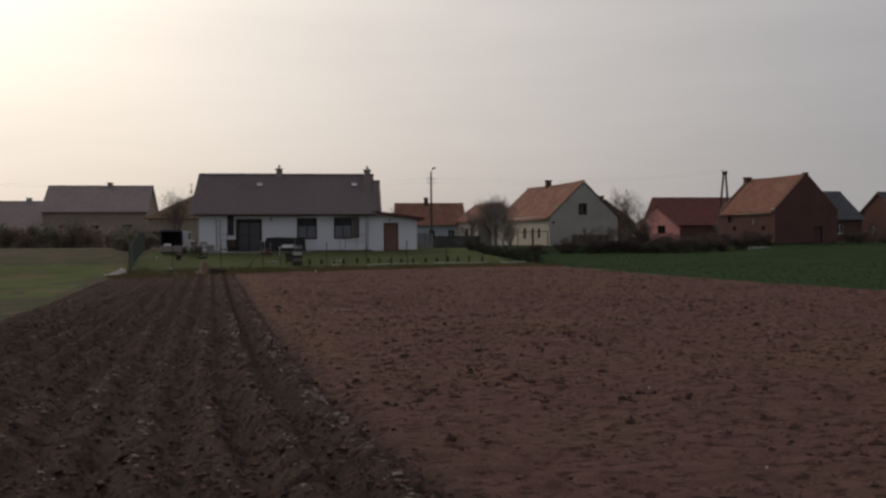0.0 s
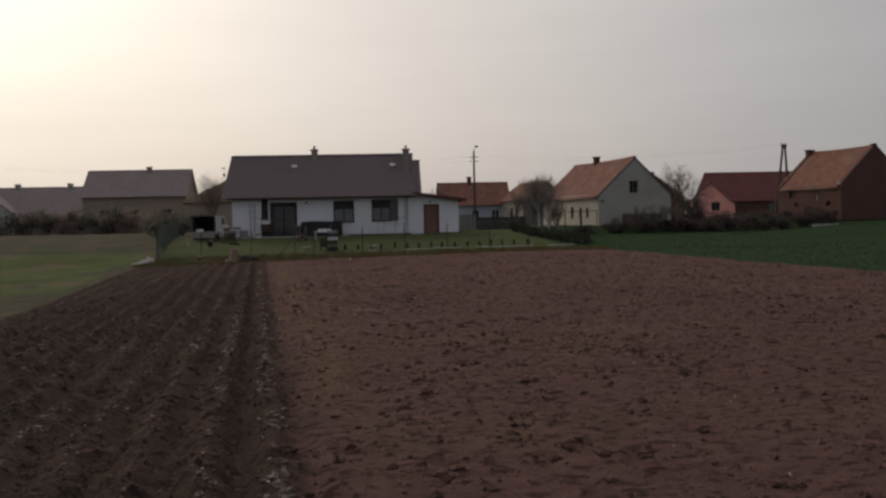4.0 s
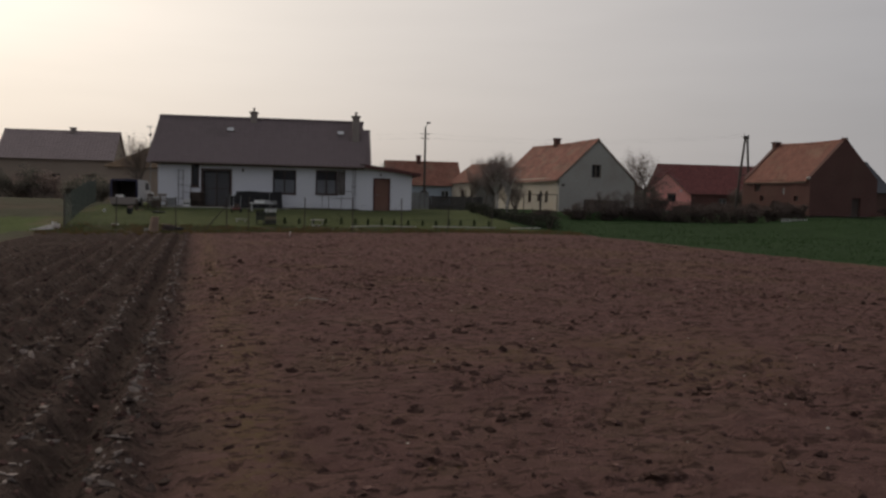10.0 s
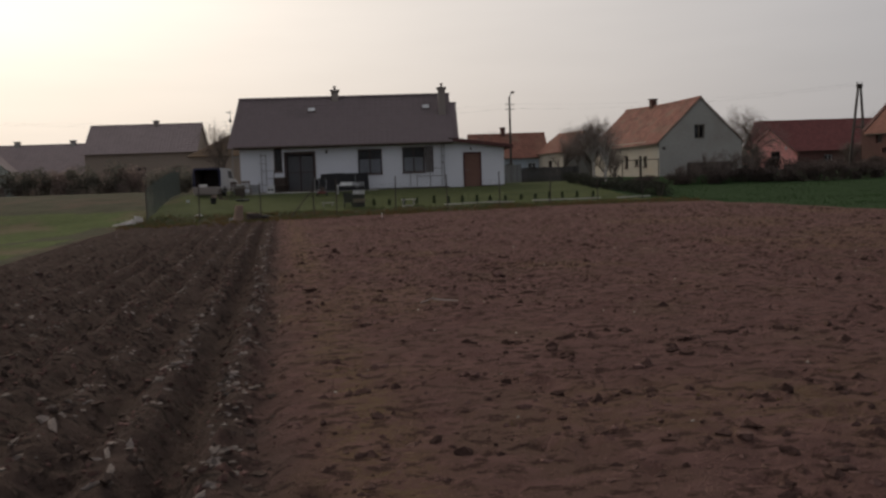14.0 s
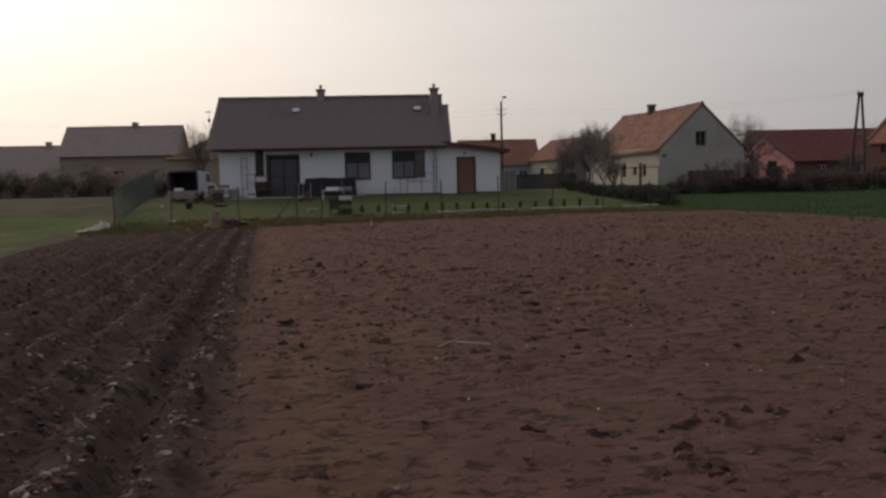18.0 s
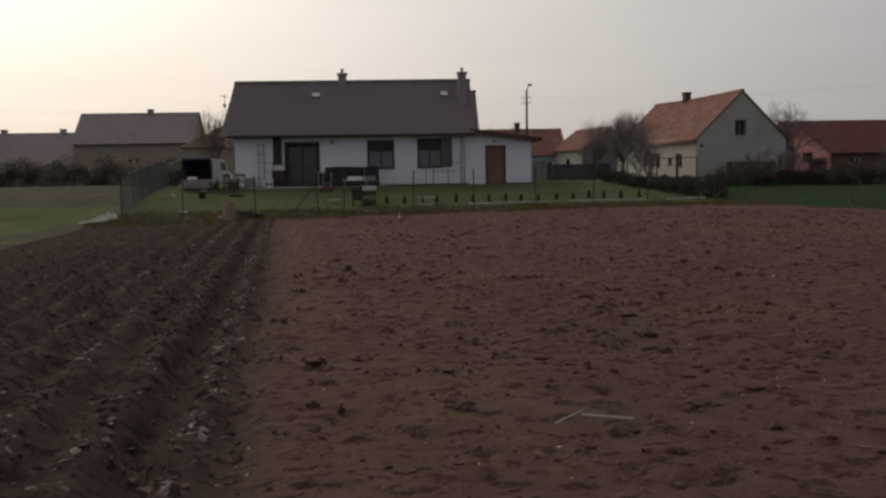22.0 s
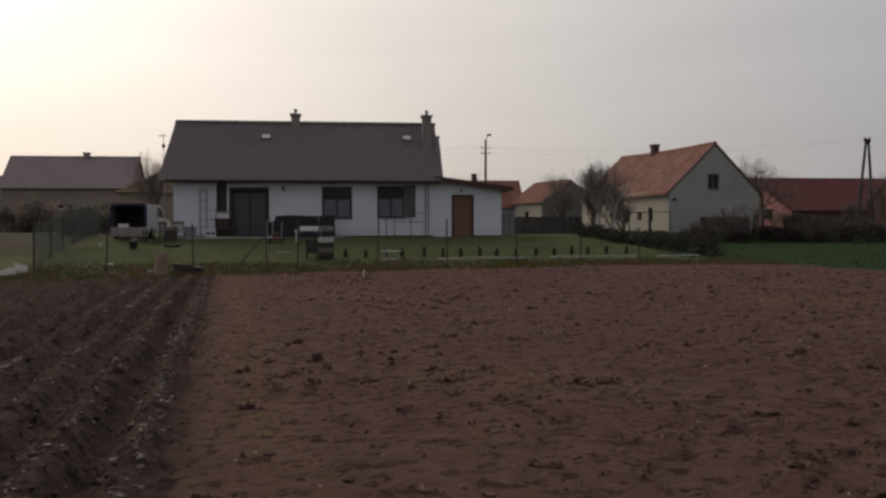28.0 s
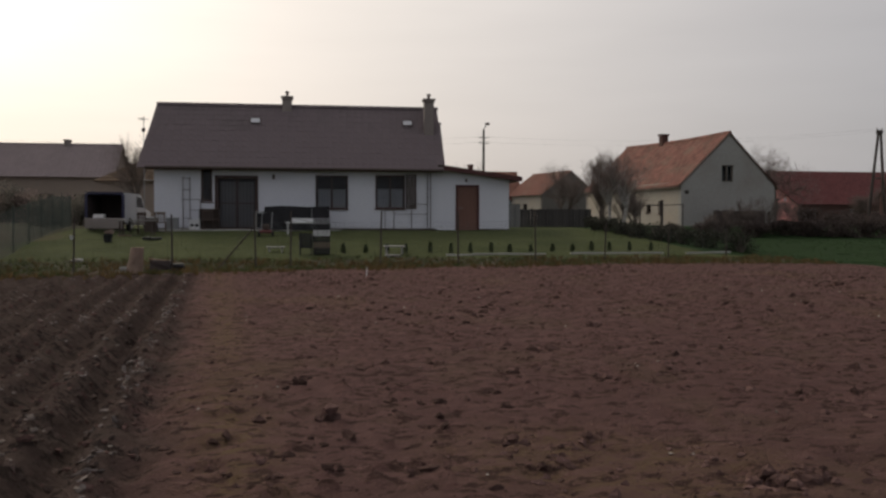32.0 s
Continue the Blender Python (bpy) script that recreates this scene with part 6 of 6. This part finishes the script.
# garden chairs and boxes at the cottage corner
def garden_chair(x, y, turn, material, label):
    t = thing("garden_chair", pose(x, y, ground_z(x, y), rz=turn), label, "chair", "garden chairs")
    part("seat", bx(-0.24, 0.24, -0.22, 0.22, 0.40, 0.44, bev=0.01), material, t)
    part("backrest", bx(-0.24, 0.24, 0.20, 0.235, 0.76, 0.86, bev=0.01), material, t)
    for k in range(4):
        part("back_slat", bx(-0.17 + k * 0.1, -0.13 + k * 0.1, 0.205, 0.23, 0.44, 0.76), material, t)
    for x_ in (-0.21, 0.21):
        part("leg", tb((x_, -0.19, 0), (x_, -0.19, 0.40), 0.018), material, t)
        part("leg", tb((x_, 0.21, 0), (x_, 0.22, 0.86), 0.018), material, t)
    return t


garden_chair(-12.75, -2.2, 15, M_WOOD, "weathered grey garden chair at the cottage corner")
garden_chair(-13.5, -2.8, -30, M_DARKW, "dark garden chair turned aside at the cottage corner")
garden_chair(-11.0, -0.9, 180, M_DARKW, "dark garden chair against the terrace door")
gt = thing("garden_table", pose(-13.3, -3.6, ground_z(-13.3, -3.6)), "weathered garden table with pale top at the cottage corner", "table")
part("tabletop", bx(-0.75, 0.65, -0.35, 0.35, 0.56, 0.61, bev=0.01), M_CONC, gt)
for x in (-0.65, 0.55):
    for y in (-0.28, 0.28):
        part("leg", bx(x - 0.03, x + 0.03, y - 0.03, y + 0.03, 0, 0.56), M_DARKW, gt)
for x, y, w, h, mt, lb in ((-11.55, -0.75, 0.42, 0.42, M_WPLAS, "white plastic box on the terrace"), (-12.5, -1.0, 0.5, 0.5, M_GREYM, "grey metal box at the cottage corner")):
    z = 1.12 if x > -13.1 else ground_z(x, y)
    b = thing("box", pose(x, y - (0.16 if mt is M_WPLAS else -0.16), z), lb, "box")
    part("body", bx(-w / 2, w / 2, -0.13, 0.13, 0, h - 0.06, bev=0.01), mt, b)
    part("lid", bx(-w / 2 - 0.01, w / 2 + 0.01, -0.14, 0.14, h - 0.058, h, bev=0.01), mt, b)
    if mt is M_WPLAS:
        # two black discs on the front imitate the shade inside round holes
        for xo in (-0.1, 0.1):
            part("opening", tb((xo, -0.134, h * 0.42), (xo, -0.128, h * 0.42), 0.072, n=16), M_BLACK, b, "black disc painted for the shade in a round hole")

# storage box, side table and odds and ends along the front
sb = thing("storage_box", pose(-13.2, -1.75, ground_z(-13.2, -1.75)), "dark storage box with a white lid at the cottage corner", "box")
part("body", bx(-0.24, 0.24, -0.2, 0.2, 0, 0.56, bev=0.01), M_DARKW, sb)
part("lid", bx(-0.26, 0.26, -0.22, 0.22, 0.562, 0.62, bev=0.012), M_WPLAS, sb)
side_t = thing("side_table", pose(-8.62, -1.0, 1.12), "small side table with pale frame and dark cloth on the terrace", "table")
part("tabletop", bx(-0.36, 0.36, -0.24, 0.24, 0.74, 0.78, bev=0.008), M_CONC, side_t)
for x in (-0.33, 0.33):
    for y in (-0.21, 0.21):
        part("leg", bx(x - 0.02, x + 0.02, y - 0.02, y + 0.02, 0, 0.74), M_CONC, side_t)
part("cloth", bx(-0.30, 0.30, -0.18, 0.18, 0.08, 0.70, bev=0.03), M_BLACK, side_t)
shelf = thing("low_shelf", pose(-11.0, -0.42, 1.12), "low dark two-tier shelf against the cottage wall", "shelf")
for z in (0.0, 0.42, 0.86):
    part("board", bx(-0.42, 0.42, -0.15, 0.15, z, z + 0.03), M_WOOD, shelf)
for x in (-0.42, 0.39):
    part("side_board", bx(x, x + 0.03, -0.15, 0.15, 0.031 if x < 0 else 0.031, 0.418), M_DARKW, shelf)
    part("side_board", bx(x, x + 0.03, -0.15, 0.15, 0.451, 0.858), M_DARKW, shelf)
part("back_board", bx(-0.42, 0.42, 0.152, 0.17, 0.0, 0.88), M_DARKW, shelf)
solo("plank", bx(-0.26, 0.26, -0.07, 0.07, 0, 0.035, bev=0.006), M_LOG, pose(-13.75, -3.95, ground_z(-13.75, -3.95) + 0.0, rz=4), "pale short plank lying on the lawn", "plank")
tray = thing("planting_tray", pose(-12.45, -5.3, ground_z(-12.45, -5.3), rz=70), "shallow dark planting tray with pale rim on the lawn", "tray")
part("tray", bx(-0.35, 0.35, -0.2, 0.2, 0.0, 0.09, bev=0.015), M_TYRE, tray)
for y in (-0.21, 0.19):
    part("rim", bx(-0.36, 0.36, y, y + 0.02, 0.075, 0.10), M_CONC, tray)
wp = thing("white_pot", pose(-15.42, -5.0, ground_z(-15.42, -5.0)), "small white plastic pot standing on the lawn", "plant pot")
part("pot", tb((0, 0, 0), (0, 0, 0.13), 0.06, 0.085, 12), M_WPLAS, wp)
part("rim", tb((0, 0, 0.131), (0, 0, 0.15), 0.092, 0.092, 12), M_WPLAS, wp)

# timber trellises leaning on the front
def trellis(x, y, uprights, rails, label):
    t = thing("trellis", pose(x, y, 1.1), label, "trellis", "front trellises")
    for xx, h in uprights:
        part("upright", bx(xx - 0.013, xx + 0.013, 0, 0.03, 0, h), M_DARKW, t)
    for x0, x1, z in rails:
        part("rail", bx(x0, x1, -0.022, -0.002, z - 0.011, z + 0.011), M_DARKW, t)
    return t


trellis(-12.18, -0.075, ((0, 2.32), (0.29, 2.3), (0.74, 1.3)), ((-0.05, 0.34, 2.25), (-0.05, 0.34, 1.75), (-0.05, 1.1, 1.32), (0.25, 1.1, 0.86), (-0.05, 0.34, 0.5)), "narrow timber trellis leaning on the cottage wall")
trellis(-1.40, -0.075, ((0, 2.6), (0.15, 2.6), (-0.72, 1.15), (-1.52, 0.9), (-1.92, 0.9)), ((-0.9, 0.02, 1.17), (-1.5, 0.02, 0.72), (-0.05, 0.2, 2.5), (-0.05, 0.2, 1.9), (-0.05, 0.2, 1.5)), "tall timber trellis leaning on the cottage wall")

# white van with an open back beside the cottage
van = thing("white_van", pose(-15.06, -1.7, ground_z(-15.2, -1.7) - 0.02, rz=-3.5), "white van parked beside the cottage, its back open and dark inside", "van")
side_out = [(0.0, 0.42), (0.55, 0.30), (3.95, 0.30), (4.05, 0.55), (3.95, 0.88), (3.15, 1.02), (2.55, 1.55), (2.2, 1.64), (0.05, 1.64), (0.0, 1.5)]
for s in (-1, 1):
    p = part("side_panel", pr([(0.80 * s, y, z) for y, z in side_out], (-0.05 * s, 0, 0)), M_VAN, van)
    part("side_window", pr([(0.803 * s, 1.75, 1.06), (0.803 * s, 2.78, 1.06), (0.803 * s, 2.45, 1.48), (0.803 * s, 1.75, 1.52)], (0.010 * s, 0, 0)), M_BLACK, p, "dark side window")
    part("door_seam", bx(0.80 * s - 0.004, 0.80 * s + 0.004, 1.66, 1.68, 0.4, 1.55), M_BLACK, p)
    for y in (0.75, 3.3):
        w = part("wheel", place(torus(0.21, 0.09), pose(0.78 * s, y, 0.30, ry=90)), M_TYRE, van)
        part("rim", tb((0.76 * s, y, 0.30), (0.87 * s, y, 0.30), 0.14, n=14), M_GREYM, w)
    part("headlight", bx(0.58 * s - 0.14, 0.58 * s + 0.14, 4.0, 4.06, 0.62, 0.78, bev=0.02), M_GREYM, van)
part("roof", bx(-0.749, 0.749, 0.0, 2.3, 1.59, 1.65, bev=0.02), M_NAVY, van, "dark navy roof edge")
# dark linings added so that the open back looks unlit inside
for s in (-1, 1):
    part("side_lining", bx(0.735 * s - 0.008, 0.735 * s + 0.008, 0.02, 1.88, 0.53, 1.56), M_DARKIN, van)
part("cargo_floor", bx(-0.749, 0.749, 0.02, 3.9, 0.34, 0.52), M_DARKIN, van)
part("bulkhead", bx(-0.745, 0.745, 1.9, 1.95, 0.53, 1.58), M_DARKIN, van)
part("windscreen", pr([(-0.72, 3.14, 1.03), (0.72, 3.14, 1.03), (0.66, 2.55, 1.57), (-0.66, 2.55, 1.57)], (0, 0.015, 0.015)), M_BLACK, van)
part("bonnet", pr([(-0.745, 3.16, 1.0), (0.745, 3.16, 1.0), (0.745, 3.94, 0.86), (-0.745, 3.94, 0.86)], (0, 0, -0.04)), M_VAN, van)
part("grille", bx(-0.745, 0.745, 3.94, 3.99, 0.4, 0.85, bev=0.01), M_VAN, van)
ring = bmesh.new()
for s in (-1, 1):
    prism(ring, [(0.81 * s, -0.03, 0.6), (0.70 * s, -0.03, 0.6), (0.70 * s, -0.03, 1.5), (0.62 * s, -0.03, 1.58), (0.62 * s, -0.03, 1.67), (0.74 * s, -0.03, 1.65), (0.81 * s, -0.03, 1.5)], (0, 0.028, 0))
box(ring, -0.62, 0.62, -0.03, -0.002, 1.57, 1.67)
part("rear_frame", ring, M_NAVY, van, "dark navy frame round the open back")
part("rear_sill", bx(-0.80, 0.80, -0.10, -0.004, 0.14, 0.58, bev=0.03), M_PLASTER, van, "dull grey rear bumper")
solo("pale_sack", drape(0.22, 0.15, 0.22, 31), M_SHEET, pose(-15.36, -1.38, ground_z(-15.2, -1.7) + 0.50), "pale sack lying in the back of the van", "sack")

# ---- poles and wires ----
lp = thing("street_lamp", pose(8.34, 39.94, 1.2), "concrete street lamp pole with a small lantern and insulators", "street lamp")
part("pole", tb((0, 0, 0), (0, 0, 8.9), 0.15, 0.10, 10), M_POST, lp)
part("arm", tb((0, 0, 8.8), (0.22, -0.3, 9.35), 0.035), M_POST, lp)
part("lantern", bx(0.08, 0.5, -0.5, -0.2, 9.25, 9.45, bev=0.05), M_DARKW, lp)
for z in (8.1, 7.6):
    part("crossarm", tb((-0.45, 0, z), (0.45, 0, z), 0.03), M_POST, lp)
    for x in (-0.42, 0.42):
        part("insulator", tb((x, 0, z), (x, 0, z + 0.16), 0.045, 0.03), M_CONC, lp)


def a_pole(x, y, h, label, spread_=1.1):
    t = thing("utility_pole", pose(x, y, ground_z(x, y), rz=10), label, "utility pole")
    part("leg", tb((-spread_, 0, 0), (-0.12, 0, h), 0.15, 0.11, 10), M_POST, t)
    part("leg", tb((spread_ * 0.7, 0, 0), (0.12, 0, h), 0.15, 0.11, 10), M_POST, t)
    part("crossbar", tb((-spread_ * 0.5, 0, h * 0.5), (spread_ * 0.4, 0, h * 0.5), 0.06), M_POST, t)
    part("head", bx(-0.3, 0.3, -0.12, 0.12, h - 0.25, h + 0.1, bev=0.03), M_POST, t)
    for x_ in (-0.25, 0.25):
        part("insulator", tb((x_, 0, h + 0.1), (x_, 0, h + 0.3), 0.05, 0.035), M_CONC, t)
    return t


a_pole(41.1, 29.56, 8.1, "dark A-shaped timber utility pole behind the barn")
a_pole(-46.6, 40.0, 7.7, "dark A-shaped timber utility pole beside the pale green house")


def wire(a, b, sag):
    a, b = Vector(a), Vector(b)
    bm = bmesh.new()
    pts = [a.lerp(b, k / 16) - Vector((0, 0, sag * 4 * (k / 16) * (1 - k / 16))) for k in range(17)]
    for p, q in zip(pts, pts[1:]):
        tube(bm, p, q, 0.0045, n=4, cap=False)
    return bm


for dz in (0, 0.5):
    solo("overhead_wire", wire((8.4, 39.9, 9.4 - dz), (41.1, 29.56, 9.6 - dz * 0.4), 0.7), M_WIRE, pose(0, 0, 0), "thin sagging overhead wire between the poles", "wire", "overhead wires")
    solo("overhead_wire", wire((8.4, 39.9, 9.4 - dz), (-46.6, 40.0, 9.0 - dz * 0.4), 0.9), M_WIRE, pose(0, 0, 0), "thin sagging overhead wire between the poles", "wire", "overhead wires")

# white pickets before the barn
pk = thing("picket_fence", pose(31.7, 5.9, ground_z(31.7, 5.9), rz=6) @ Matrix.Scale(0.85, 4), "short row of white pickets before the barn", "fence")
for k in range(11):
    part("picket", pr([(k * 0.26, 0, 0), (k * 0.26 + 0.08, 0, 0), (k * 0.26 + 0.08, 0, 0.29), (k * 0.26 + 0.04, 0, 0.36), (k * 0.26, 0, 0.29)], (0, 0.02, 0)), M_WPAINT, pk)
part("rail", bx(-0.05, 2.85, 0.022, 0.05, 0.14, 0.17), M_WOOD, pk)

# ---- small things lying in the field ----
stick = bmesh.new()
for a, b, r in (((0, 0, 0.045), (0.09, 0.04, 0.07), 0.007), ((0.09, 0.04, 0.07), (0.18, 0.07, 0.10), 0.005), ((0.16, 0.045, 0.075), (0.46, 0.02, 0.05), 0.010)):
    tube(stick, a, b, r, r * 0.8, 6)
solo("stick", stick, M_STICK, pose(-4.06, -41.24, ground_z(-3.84, -41.24)), "pale broken stick lying on the tilled soil", "stick")
solo("marker_peg", tb((0, 0, -0.05), (0.01, 0, 0.2), 0.012), M_WPAINT, pose(-4.86, -17.4, ground_z(-4.86, -17.4)), "short white marker peg in the soil", "peg")


def earth_heap(x, y, r, h, seed, n):
    rng = np.random.default_rng(seed)
    d = r * np.sqrt(rng.random(n))
    a = rng.random(n) * 6.283
    px, py = x + d * np.cos(a) * 1.3, y + d * np.sin(a) * 0.8
    size = (0.011 + 0.055 * rng.random(n) ** 2.2) * (1.25 - 0.6 * d / r)
    pz = land(px, py) + relief(px, py) + h * (1 - d / r) * rng.random(n)
    scatter("earth_heap", ICO_V, ICO_F, np.stack([px, py, pz], -1), size, rng.random(n) * 6.3, rng.uniform(0.5, 0.9, n), M_CLOD, "small heap of crumbly dark earth clods", "earth heap", jitter=0.9, seed=seed)


for k, (x, y, r, h, n) in enumerate(((-3.22, -34.25, 0.24, 0.05, 70), (-5.75, -32.25, 0.09, 0.08, 24), (-6.2, -34.65, 0.06, 0.06, 14), (-4.5, -33.2, 0.07, 0.05, 16), (-2.3, -31.95, 0.08, 0.05, 18), (-2.33, -27.9, 0.10, 0.07, 22), (-3.35, -29.6, 0.09, 0.06, 18), (-2.75, -38.6, 0.08, 0.05, 18), (-5.87, -38.58, 0.06, 0.05, 12), (-3.1, -40.9, 0.07, 0.05, 14), (-4.5, -44.75, 0.05, 0.05, 10), (-2.5, -45.4, 0.06, 0.05, 14), (-1.87, -44.57, 0.06, 0.06, 14), (-3.8, -45.35, 0.09, 0.04, 16))):
    earth_heap(x, y, r, h, 91 + k, n)
